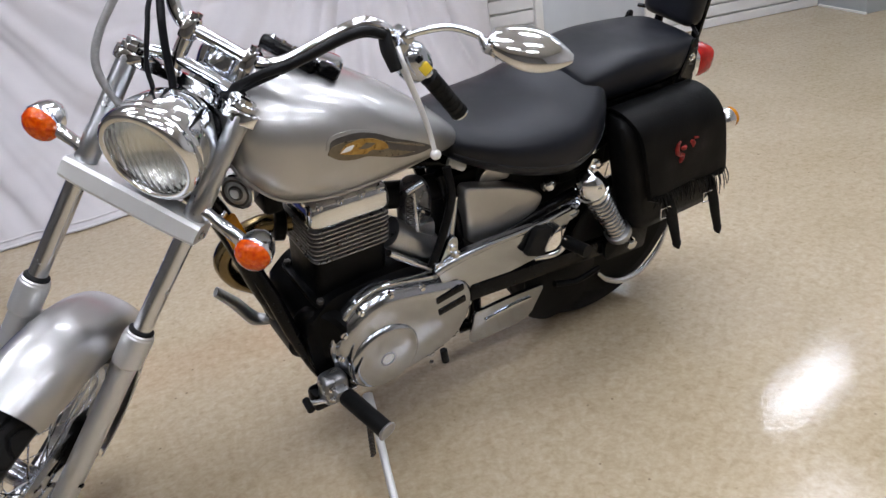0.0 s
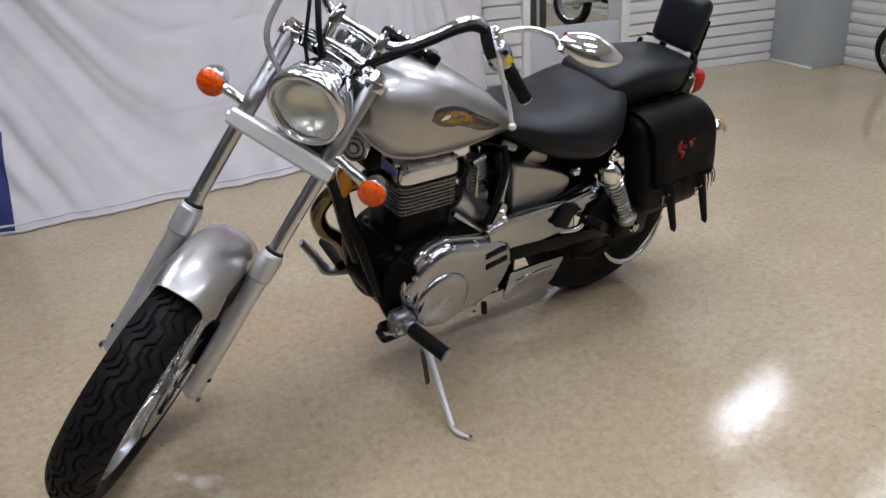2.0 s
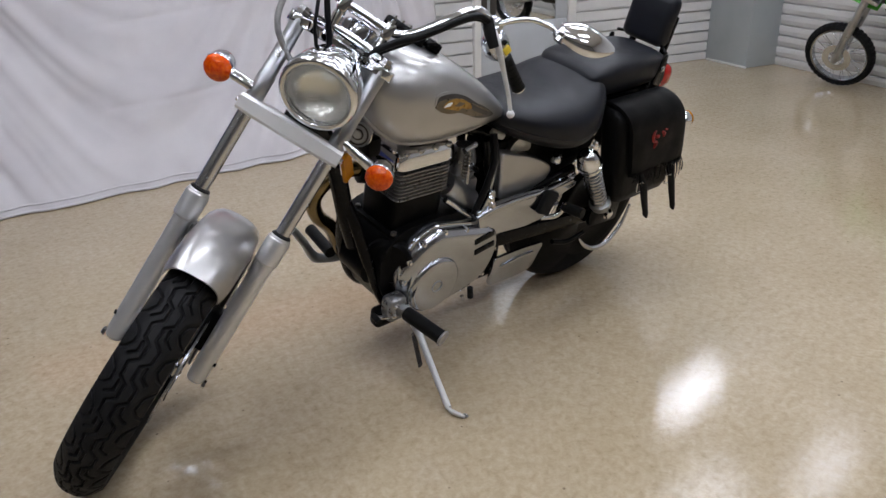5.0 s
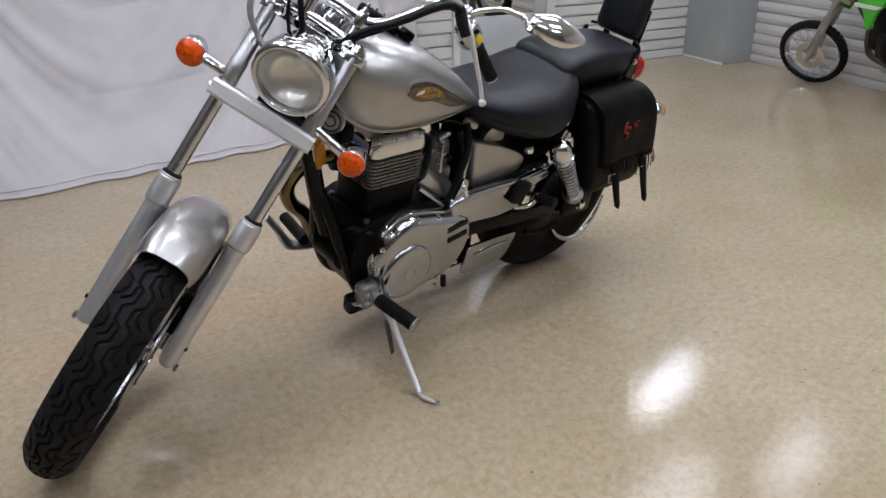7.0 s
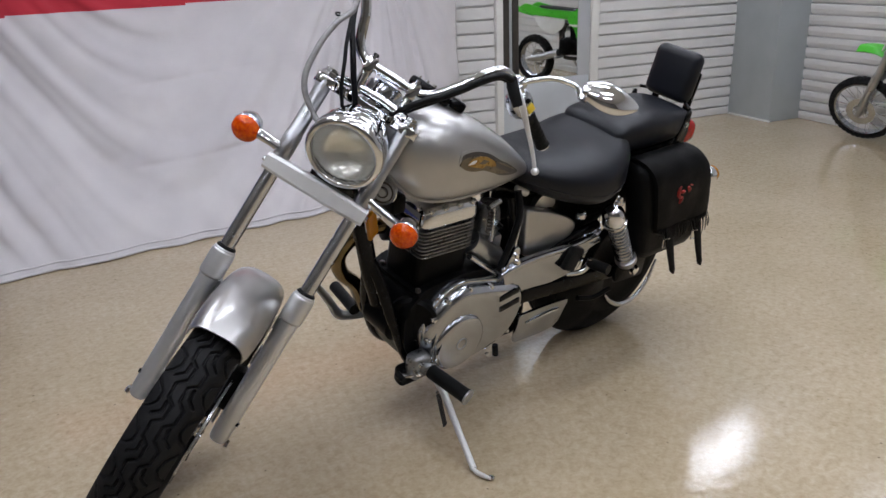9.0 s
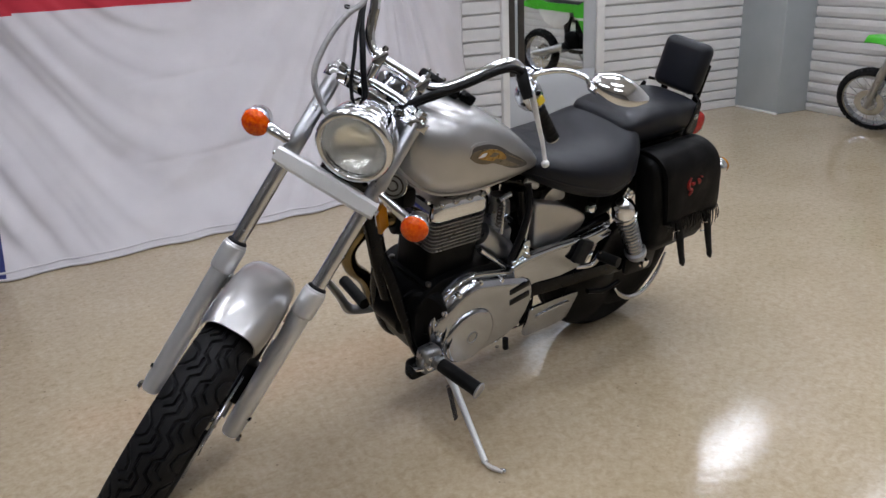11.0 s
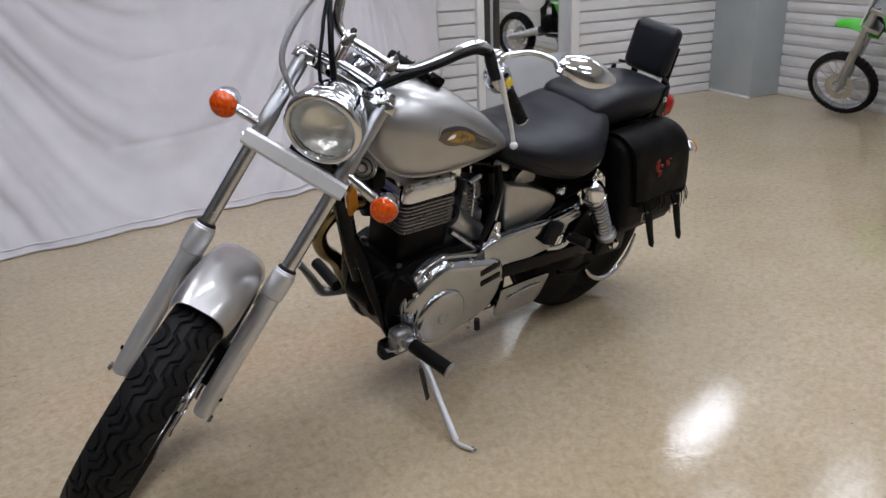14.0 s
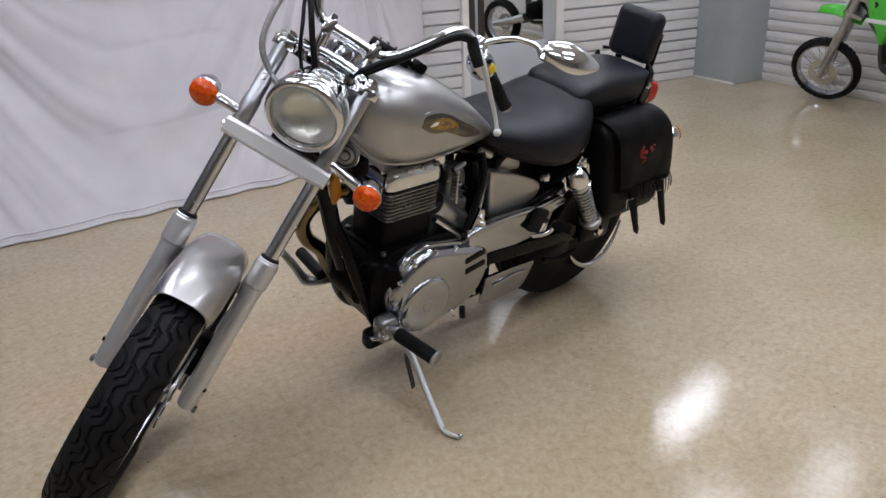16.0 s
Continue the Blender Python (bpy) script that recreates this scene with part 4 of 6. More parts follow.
def within(outline, f, dx=0.0, dz=0.0):
    """The outline shrunk towards its middle."""
    cx, cz = sum(p[0] for p in outline) / len(outline), sum(p[1] for p in outline) / len(outline)
    return [(cx + (x - cx) * (1 - (1 - f) * 0.35) + dx, cz + (z - cz) * f + dz) for x, z in outline]


badge("badge", within(WING, 1.12), 0.0030, SILVER_PAINT)["label"] = "thin bright badge edge"
badge("badge", WING, 0.0038, DARK_PRINT)["label"] = "dark oval badge"
badge("badge", within(WING, 0.78, 0.010, 0.001), 0.0045, BADGE_PAINT)
badge("badge", round_poly([(0.806, 0.838), (0.790, 0.850), (0.762, 0.850), (0.735, 0.842), (0.712, 0.828), (0.700, 0.812), (0.722, 0.816), (0.742, 0.824), (0.752, 0.819), (0.772, 0.826), (0.790, 0.832)], 0.006, 3), 0.0054, GOLD_PRINT)["label"] = "gold head on the badge"
badge("badge", round_poly([(0.804, 0.838), (0.790, 0.846), (0.774, 0.845), (0.782, 0.838)], 0.003, 3), 0.0062, WHITE_PLASTIC)["label"] = "pale feather mark"
badge("badge", round_poly([(0.768, 0.834), (0.750, 0.840), (0.730, 0.832), (0.748, 0.829)], 0.003, 3), 0.0062, BADGE_PAINT)
for k in range(4):
    fx, fz = 0.706 - 0.020 * k, 0.818 - 0.0105 * k
    badge("badge", round_poly([(fx, fz + 0.007), (fx - 0.034, fz - 0.011), (fx - 0.040, fz - 0.019), (fx - 0.018, fz - 0.017), (fx - 0.002, fz - 0.007)], 0.003, 3), 0.0054, DARK_PRINT)["label"] = "dark feather on the badge"
    badge("badge", [(fx + 0.001, fz + 0.0085), (fx - 0.034, fz - 0.0095), (fx - 0.034, fz - 0.0115), (fx + 0.001, fz + 0.0065)], 0.0058, BADGE_PAINT)

# -- seats --
SEAT = [(0.525, 0.690, 0.716, 0.045), (0.510, 0.676, 0.736, 0.085), (0.475, 0.655, 0.745, 0.122), (0.42, 0.630, 0.742, 0.153), (0.34, 0.598, 0.742, 0.174), (0.26, 0.578, 0.748, 0.182), (0.195, 0.584, 0.770, 0.172), (0.155, 0.600, 0.785, 0.150), (0.130, 0.625, 0.780, 0.125), (0.118, 0.66, 0.755, 0.09)]
seat = bp("rider_seat", loft(bmesh.new(), [section(x, a, b2, w, 0.50, 2.7, 48) for x, a, b2, w in dense(SEAT)]), VINYL, None, "wide black vinyl rider saddle")
for s in (-1, 1):
    pts = [(x, s * (w * 0.985 + 0.001), a + (b2 - a) * 0.38) for x, a, b2, w in dense(SEAT, 4)[4:-3]]
    bp("seam", tube(pts, 0.0022, 6), VINYL, seat)
PASS = [(0.185, 0.735, 0.770, 0.080), (0.172, 0.715, 0.790, 0.105), (0.14, 0.703, 0.802, 0.117), (0.05, 0.695, 0.812, 0.120), (-0.06, 0.695, 0.808, 0.115), (-0.15, 0.700, 0.800, 0.104), (-0.185, 0.712, 0.790, 0.092), (-0.20, 0.735, 0.77, 0.07)]
# box added to keep bright floor from showing through under the pad
bp("seat_gap_box", box((-0.20, -0.092, 0.625), (0.17, 0.092, 0.702), 0.012), BLACK_PAINT, None, "black box closing the gap under the passenger pad")
bp("passenger_seat", loft(bmesh.new(), [section(x, a, b2, w, 0.62, 3.4, 48) for x, a, b2, w in dense(PASS)]), VINYL, None, "black vinyl passenger pad")
back = bp("backrest", box((-0.030, -0.081, -0.079), (0.028, 0.081, 0.079), 0.026, pose(-0.222, -0.022, 0.870, 0, -10, 0), 5), VINYL, None, "padded black vinyl passenger backrest")
bm = add_box(bmesh.new(), (-0.042, -0.072, -0.15), (-0.031, -0.050, 0.02), 0.003, pose(-0.222, -0.022, 0.870, 0, -10, 0))
bp("upright", bm, BLACK_PAINT, back)
bp("upright", box((-0.042, 0.050, -0.15), (-0.031, 0.072, 0.02), 0.003, pose(-0.222, -0.022, 0.870, 0, -10, 0)), BLACK_PAINT, back)
bp("crossbar", tube([(-0.20, -0.12, 0.80), (-0.21, -0.05, 0.808), (-0.21, 0.03, 0.806), (-0.19, 0.085, 0.79)], 0.005, 10, 5), BLACK_PAINT, back)
for s in (-1, 1):
    bp("side_strut", plate(round_poly([(-0.165, 0.80), (-0.150, 0.80), (-0.075, 0.60), (-0.09, 0.60), (-0.172, 0.72)], 0.006), s * 0.106 - 0.003, s * 0.106 + 0.003, 1, 0.001), BLACK_PAINT, back)
    bp("strut_bolt", hex_bolt((-0.152, s * 0.109, 0.755), (0, s, 0), 0.007), CHROME, back)

# -- rear wheel, fender and drive --
AR = Vector((0, 0, 0.302))
# arc fitted to the camera's view, stands in for the rim's bright edge
RIM_ARC = [(0.062, 0.114, 0.205), (0.022, 0.114, 0.165), (-0.045, 0.112, 0.130), (-0.120, 0.110, 0.132), (-0.180, 0.106, 0.180), (-0.212, 0.10, 0.250)]
rw = bp("rear_wheel", lathe([(-0.07, 0.012), (-0.07, 0.045), (-0.05, 0.07), (-0.04, 0.07), (-0.03, 0.05), (0.03, 0.05), (0.04, 0.07), (0.06, 0.07), (0.07, 0.045), (0.07, 0.012)], AR, (0, 1, 0), 36), POLISHED)
bp("tyre", tyre_mesh(AR, 0.302, 0.069, 0.040, 0.196, 0.10, [[(0, -0.012), (0.5, 0.0), (1, -0.012)], [(0.1, 0.02), (0.45, 0.05)], [(0.6, -0.02), (0.95, -0.05)], [(0.0, 0.018), (1.0, 0.018)]], 320, 36), RUBBER, rw, "black rubber rear tyre")
bp("rim", lathe([(-0.050, 0.205), (-0.053, 0.200), (-0.050, 0.192), (-0.03, 0.186), (0.03, 0.186), (0.050, 0.192), (0.053, 0.200), (0.050, 0.205)], AR, (0, 1, 0), 80, True), CHROME, rw, "chrome wheel rim")
add_spokes(rw, AR, 0.066, 0.188, 0.045, 0.014, 36, Matrix.Identity(4))
bp("belt_pulley", lathe([(0.082, 0.02), (0.080, 0.168), (0.080, 0.178), (0.104, 0.178), (0.104, 0.168), (0.096, 0.150), (0.092, 0.06), (0.096, 0.02)], AR, (0, 1, 0), 72, True), BLACK_CAST, rw, "black belt pulley")
bp("rim_edge_arc", add_tube(bmesh.new(), RIM_ARC, [0.006, 0.009, 0.009, 0.008, 0.007, 0.005], 12, 5, True, 0.6), STANCHION, rw, "bright arc in place of the rim's edge")
rings = []
for k in range(21):
    ang = radians(35 - 126 * k / 20)
    d = Vector((math.sin(ang), 0, math.cos(ang)))
    ring = []
    for inner in (0, 1):
        for j in range(11):
            t = -1 + 2 * j / 10
            t = -t if inner else t
            ring.append(AR + d * (0.352 - 0.05 * abs(t) ** 3 - 0.003 * inner) + Vector((0, 0.098 * math.sin(t * 1.5) * (1 - 0.02 * inner), 0)))
    rings.append(ring)
bp("rear_fender", loft(bmesh.new(), rings), BLACK_PAINT)
arm = bp("swingarm", box((-0.02, 0.112, -0.024), (0.50, 0.138, 0.024), 0.010, pose(0, 0, 0.300, 0, -6.2, 0)), BLACK_PAINT, None, "black box-section swingarm")
bp("swingarm_side", box((-0.02, -0.138, -0.024), (0.50, -0.112, 0.024), 0.010, pose(0, 0, 0.300, 0, -6.2, 0)), BLACK_PAINT, arm)
bp("axle_plate", plate(round_poly([(-0.06, 0.265), (0.08, 0.275), (0.09, 0.335), (0.0, 0.365), (-0.06, 0.345)], 0.015), 0.139, 0.150, 1, 0.002), BLACK_CAST, arm)
bp("axle_nut", lathe([(0, 0.018), (0.003, 0.018), (0.004, 0.013), (0.014, 0.013), (0.016, 0.009)], (0.0, 0.15, 0.302), (0, 1, 0), 6), CHROME, arm)
bp("adjuster", tube([(-0.075, 0.125, 0.315), (-0.02, 0.125, 0.309)], 0.006, 8), CHROME, arm)
bp("brake_stay", tube([(0.10, 0.148, 0.262), (0.17, 0.146, 0.250), (0.24, 0.14, 0.268)], 0.008, 10, 4), BLACK_CAST, arm)

# belt guard, lower guard and pivot pieces
guard = bp("belt_guard", plate(round_poly([(0.590, 0.478), (0.545, 0.470), (0.44, 0.470), (0.30, 0.460), (0.19, 0.470), (0.17, 0.452), (0.245, 0.432), (0.285, 0.372), (0.37, 0.366), (0.485, 0.356), (0.56, 0.39)], 0.014), 0.108, 0.132, 1, 0.004), POLISHED, None, "polished alloy belt guard")
bp("guard_ridge", tube([(0.585, 0.128, 0.452), (0.545, 0.130, 0.466), (0.44, 0.130, 0.470), (0.31, 0.126, 0.463), (0.20, 0.120, 0.468)], [0.010, 0.012, 0.009, 0.008, 0.006], 12, 6), POLISHED, guard)
bp("rubber_block", box((-0.027, 0.131, -0.038), (0.027, 0.150, 0.038), 0.006, pose(0.309, 0, 0.430, 0, -23, 0)), RUBBER, guard)
bp("passenger_peg", tube([(0.215, 0.135, 0.385), (0.205, 0.20, 0.392)], 0.016, 14), GRIP, None, "folded black passenger footpeg")
bp("peg_bracket", tube([(0.30, 0.12, 0.36), (0.235, 0.132, 0.36), (0.215, 0.138, 0.40)], 0.009, 10, 4), CHROME)
bp("inner_guard", plate(round_poly([(0.31, 0.30), (0.30, 0.165), (0.22, 0.115), (0.12, 0.130), (0.07, 0.20), (0.08, 0.29)], 0.03), 0.104, 0.110, 1, 0.002), BLACK_CAST, None, "black inner belt guard")
low = bp("lower_guard", plate(round_poly([(0.470, 0.272), (0.36, 0.270), (0.256, 0.262), (0.296, 0.178), (0.36, 0.172), (0.48, 0.178)], 0.012), 0.112, 0.122, 1, 0.003), POLISHED, None, "polished alloy lower belt guard")
bp("guard_rib", tube([(0.44, 0.124, 0.236), (0.36, 0.124, 0.243), (0.30, 0.123, 0.240)], 0.004, 8, 4), CHROME, low)

# shock absorbers
for s in (-1, 1):
    top, bot = Vector((0.181, s * 0.155, 0.548)), Vector((0.036, s * 0.150, 0.334))
    d = (bot - top).normalized()
    L_ = (bot - top).length
    sh = bp("shock_absorber", lathe([(0.02, 0.024), (L_ * 0.86, 0.024), (L_ * 0.90, 0.027)], top, d, 24), STANCHION, None, "chrome shock absorber with a coil spring")
    bp("dome", lathe([(-0.034, 0.004), (-0.031, 0.016), (-0.022, 0.026), (-0.008, 0.033), (0.012, 0.0355), (0.022, 0.0360), (0.024, 0.0385), (0.031, 0.0385), (0.033, 0.036), (0.034, 0.030)], top, d, 28), CHROME, sh)
    u_ = d.orthogonal().normalized()
    w_ = d.cross(u_)
    pts = []
    for k in range(155):
        t = k / 154
        a = 2 * math.pi * 11 * t
        pts.append(top + d * (0.036 + (L_ * 0.84 - 0.036) * t) + (u_ * math.cos(a) + w_ * math.sin(a)) * (0.0285 - 0.0035 * t))
    bp("coil_spring", tube(pts, 0.0046, 8), STANCHION, sh)
    bp("spring_cup", lathe([(L_ * 0.84, 0.026), (L_ * 0.85, 0.034), (L_ * 0.92, 0.0335), (L_ * 0.96, 0.028), (L_, 0.014)], top, d, 28), ALLOY, sh)
    bp("mount_bolt", lathe([(0, 0.009), (0.008, 0.009), (0.011, 0.005)], top + Vector((0, s * 0.024, 0)), (0, s, 0), 6), CHROME, sh)
    bp("mount_bolt", lathe([(0, 0.016), (0.020, 0.015), (0.024, 0.010)], bot + Vector((-0.01, s * 0.01, -0.01)), (0, s, 0), 6), CHROME, sh)
flag = bp("flag_bracket", plate(round_poly([(0.172, 0.572), (0.192, 0.585), (0.178, 0.612), (0.152, 0.600)], 0.006), 0.150, 0.154, 1, 0.001), CHROME)
for x, z in ((0.167, 0.596), (0.176, 0.586)):
    bp("bracket_nut", lathe([(0, 0.0085), (0.007, 0.0085), (0.010, 0.005)], (x, 0.154, z), (0, 1, 0), 6), CHROME, flag)
bp("seat_bolt", lathe([(0, 0.0105), (0.003, 0.0105), (0.007, 0.008), (0.010, 0.003)], (0.179, 0.147, 0.632), (0, 1, 0.2), 16), CHROME)

# -- frame --
fr = bp("frame", tube([(1.04, 0, 0.80), (0.974, 0, 0.667), (0.929, 0, 0.50), (0.898, 0.0, 0.40)], [0.026, 0.023, 0.022, 0.02], 16, 5), BLACK_PAINT, None, "black tubular steel frame")
for s in (-1, 1):
    bp("cradle_tube", tube([(0.938, 0.0, 0.55), (0.916, s * 0.030, 0.475), (0.890, s * 0.062, 0.37), (0.845, s * 0.078, 0.25), (0.79, s * 0.078, 0.195), (0.70, s * 0.068, 0.190), (0.50, s * 0.068, 0.190), (0.44, s * 0.08, 0.22), (0.47, s * 0.095, 0.40)], 0.0155, 14, 6), BLACK_PAINT, fr)
    bp("seat_rail", tube([(0.98, 0, 0.80), (0.75, s * 0.03, 0.74), (0.55, s * 0.025, 0.665), (0.35, s * 0.040, 0.61), (0.15, s * 0.08, 0.62), (-0.10, s * 0.095, 0.66)], 0.015, 12, 6), BLACK_PAINT, fr)
    bp("side_rail", tube([(0.52, s * 0.05, 0.64), (0.488, s * 0.060, 0.52), (0.478, s * 0.080, 0.425), (0.40, s * 0.085, 0.438), (0.30, s * 0.090, 0.460), (0.17, s * 0.10, 0.49)], 0.0135, 12, 6), BLACK_PAINT, fr)
bp("head_tube", tube([A0 + axis * 0.93, A0 + axis * 1.13], 0.034, 20), BLACK_PAINT, fr)
bp("inner_fender_panel", box((0.20, -0.050, 0.40), (0.50, 0.050, 0.62), 0.02), BLACK_CAST)
bp("battery_box", box((0.05, -0.075, 0.50), (0.20, 0.075, 0.66), 0.015), BLACK_CAST)

# -- engine --
eng = bp("engine", plate(round_poly([(0.880, 0.41), (0.876, 0.31), (0.83, 0.21), (0.62, 0.185), (0.48, 0.22), (0.46, 0.38), (0.56, 0.46), (0.70, 0.475), (0.82, 0.468)], 0.03), -0.11, 0.096, 1, 0.012), BLACK_CAST, None, "black single-cylinder engine with polished covers")
TILT = Matrix.Translation((0.746, 0, 0.578)) @ Matrix.Rotation(radians(-1.5), 4, "Y")
bp("cylinder", box((-0.082, -0.072, -0.19), (0.083, 0.074, 0.051), 0.020, TILT, 3), BLACK_CAST, eng)
for k in range(8):
    z = -0.032 + k * 0.0102
    o = round_poly([(-0.087, -0.080), (0.089, -0.080), (0.089, 0.0805), (-0.087, 0.0805)], 0.020)
    bp("cooling_fin", plate(o, z, z + 0.0034, 2, 0.0010, TILT), FIN, eng)
rings = []
for z, g in ((0.050, -0.004), (0.052, 0.001), (0.056, 0.003), (0.064, 0.0035), (0.086, 0.001), (0.096, -0.003), (0.102, -0.009), (0.106, -0.018), (0.108, -0.032)):
    o = round_poly([(-0.086 - g, -0.080 - g), (0.088 + g, -0.080 - g), (0.088 + g, 0.080 + g), (-0.086 - g, 0.080 + g)], 0.026, 7)
    rings.append([TILT @ Vector((x, y, z)) for x, y in o])
head = bp("head_cover", loft(bmesh.new(), rings), CHROME, eng, "chrome cylinder head cover")
for x in (-0.066, -0.022, 0.024, 0.068):
    bp("cover_nut", lathe([(0, 0.0078), (0.008, 0.0078), (0.011, 0.005)], TILT @ Vector((x, 0.074, 0.096)), TILT.to_3x3() @ Vector((0, 0.45, 0.9)), 10), CHROME, head)
bp("cover_nut", lathe([(0, 0.0078), (0.008, 0.0078), (0.011, 0.005)], TILT @ Vector((0.084, 0.045, 0.094)), TILT.to_3x3() @ Vector((0.45, 0, 0.9)), 10), CHROME, head)
RC = Vector((0.727, 0.138, 0.298))


def inset(outline, d):
    """The outline moved inwards by d."""
    n = len(outline)
    out = []
    for i in range(n):
        (x0, z0), (x1, z1) = outline[i - 1], outline[(i + 1) % n]
        t = Vector((x1 - x0, z1 - z0)).normalized()
        out.append((outline[i][0] - t.y * d, outline[i][1] + t.x * d))
    return out


shape = [(v.x, v.y) for v in spline([(x, z, 0) for x, z in ((0.834, 0.296), (0.840, 0.350), (0.818, 0.406), (0.774, 0.448), (0.720, 0.466), (0.655, 0.455), (0.590, 0.438), (0.520, 0.420), (0.487, 0.390), (0.476, 0.335), (0.500, 0.268), (0.545, 0.226), (0.62, 0.204), (0.72, 0.196), (0.80, 0.226), (0.834, 0.296))], 5)[:-1]]
cover = bp("primary_cover", loft(bmesh.new(), [[(x, y, z) for x, z in inset(shape, d)] for y, d in ((0.085, 0.0), (0.112, 0.0), (0.116, 0.002), (0.117, 0.006), (0.119, 0.009), (0.126, 0.011), (0.134, 0.016), (0.140, 0.023), (0.1435, 0.031), (0.145, 0.040))]), POLISHED, eng, "polished alloy primary cover with a rounded shoulder")
bp("round_cover", lathe([(-0.004, 0.084), (0.006, 0.0835), (0.013, 0.080), (0.017, 0.073), (0.019, 0.060), (0.0195, 0.002)], RC, (0, 1, 0), 64), POLISHED, cover)
bp("cover_rim", lathe([(-0.004, 0.084), (0.003, 0.088), (0.005, 0.0865), (0.002, 0.0825)], RC, (0, 1, 0), 64, True), POLISHED, cover)
bp("maker_mark", lathe([(0.0190, 0.015), (0.0206, 0.015), (0.0206, 0.0175), (0.0190, 0.0175)], RC, (0, 1, 0), 30, True), ALLOY, cover, "raised round mark")
for x, z, r in ((0.560, 0.392, -8), (0.554, 0.356, -8)):
    bp("cover_slot", box((-0.038, 0.1435, -0.0085), (0.034, 0.1475, 0.0085), 0.001, pose(x, 0, z, 0, -r, 0)), BLACK_PAINT, cover)
for x, z in ((0.812, 0.390), (0.770, 0.432), (0.700, 0.446), (0.622, 0.430), (0.824, 0.330), (0.498, 0.33), (0.60, 0.222), (0.70, 0.212), (0.792, 0.246), (0.530, 0.252)):
    bp("cover_bolt", lathe([(0, 0.0090), (0.010, 0.0085), (0.0115, 0.0055), (0.016, 0.0055), (0.017, 0.003)], (x, 0.122, z), (0, 1, 0), 12), CHROME, cover)
bp("drain_plug", tube([(0.565, 0.13, 0.212), (0.562, 0.135, 0.178)], 0.009, 10), RUBBER, eng)
bp("neutral_switch", tube([(0.605, 0.14, 0.205), (0.60, 0.142, 0.190)], 0.006, 8), CHROME, eng)
bp("base_flange", plate(round_poly([(-0.096, -0.090), (0.098, -0.090), (0.098, 0.092), (-0.096, 0.092)], 0.02), -0.134, -0.124, 2, 0.002, TILT), BLACK_CAST, eng)
for x, y in ((-0.084, 0.082), (0.086, 0.082), (0.086, -0.074), (0.0, 0.084)):
    bp("base_nut", lathe([(0, 0.008), (0.008, 0.008), (0.010, 0.005)], TILT @ Vector((x, y, -0.124)), TILT.to_3x3() @ Vector((0, 0, 1)), 6), DARK_METAL, eng)
bp("side_casting", lathe([(-0.02, 0.068), (0.0, 0.066), (0.008, 0.058), (0.010, 0.02)], (0.845, 0.085, 0.375), Vector((0.75, 0.65, 0)), 30), BLACK_CAST, eng)
for k in range(5):
    a = 2 * math.pi * k / 5 + 0.3
    q = Vector((0.845, 0.085, 0.375)) + Vector((-0.65, 0.75, 0)).normalized() * 0.055 * math.cos(a) + Vector((0, 0, 0.055 * math.sin(a)))
    bp("casting_bolt", hex_bolt(q, Vector((0.75, 0.65, 0)), 0.005, 0.008), DARK_METAL, eng)
bp("front_casting", lathe([(-0.06, 0.03), (-0.05, 0.045), (0.05, 0.045), (0.06, 0.03)], (0.86, 0, 0.34), (0, 1, 0), 28), BLACK_CAST, eng)
bp("starter_motor", tube([(0.655, 0.055, 0.545), (0.560, 0.060, 0.470)], 0.034, 24), ALLOY, eng, "alloy starter motor behind the cylinder")
bp("oil_pipe", tube([(0.672, 0.085, 0.515), (0.575, 0.095, 0.438)], 0.0085, 12), STANCHION, eng)
# carburettor side
carb = bp("carburettor", lathe([(-0.05, 0.030), (-0.045, 0.036), (0.0, 0.038), (0.03, 0.034), (0.05, 0.024)], (0.575, 0.030, 0.580), (0, 0, 1), 24), FIN, None, "alloy carburettor with its linkage")
bp("float_bowl", box((0.545, 0.01, 0.495), (0.615, 0.075, 0.545), 0.012), ALLOY, carb)
bp("intake_boot", tube([(0.64, 0.0, 0.60), (0.58, 0.01, 0.59), (0.50, 0.01, 0.58)], 0.030, 18, 4), RUBBER, carb)
for a, b2, r in (((0.61, 0.085, 0.645), (0.60, 0.085, 0.545), 0.006), ((0.585, 0.080, 0.655), (0.628, 0.086, 0.648), 0.008), ((0.60, 0.09, 0.60), (0.575, 0.085, 0.58), 0.009)):
    bp("linkage", tube([a, b2], r, 10), POLISHED, carb)
bp("spring", tube([Vector((0.622 + 0.008 * math.cos(k), 0.092 + 0.008 * math.sin(k), 0.64 - 0.0016 * k)) for k in np.arange(0, 40, 0.6)], 0.0016, 6), DARK_METAL, carb)
bp("breather_hose", tube([(0.528, 0.085, 0.675), (0.529, 0.105, 0.615), (0.553, 0.115, 0.545), (0.586, 0.115, 0.462)], 0.0095, 12, 6), CABLE, None, "black breather hose beside the carburettor")
bp("engine_stay", tube([(0.512, 0.098, 0.605), (0.522, 0.103, 0.56), (0.537, 0.110, 0.500), (0.55, 0.114, 0.462)], [0.008, 0.010, 0.014, 0.018], 12, 5, True, 0.6), POLISHED)
bp("engine_link", plate(round_poly([(0.575, 0.47), (0.548, 0.53), (0.528, 0.525), (0.53, 0.465)], 0.01), 0.118, 0.130, 1, 0.002), POLISHED)
for x, z in ((0.545, 0.505), (0.535, 0.482)):
    bp("link_bolt", hex_bolt((x, 0.130, z), (0, 1, 0), 0.008, 0.009), CHROME)
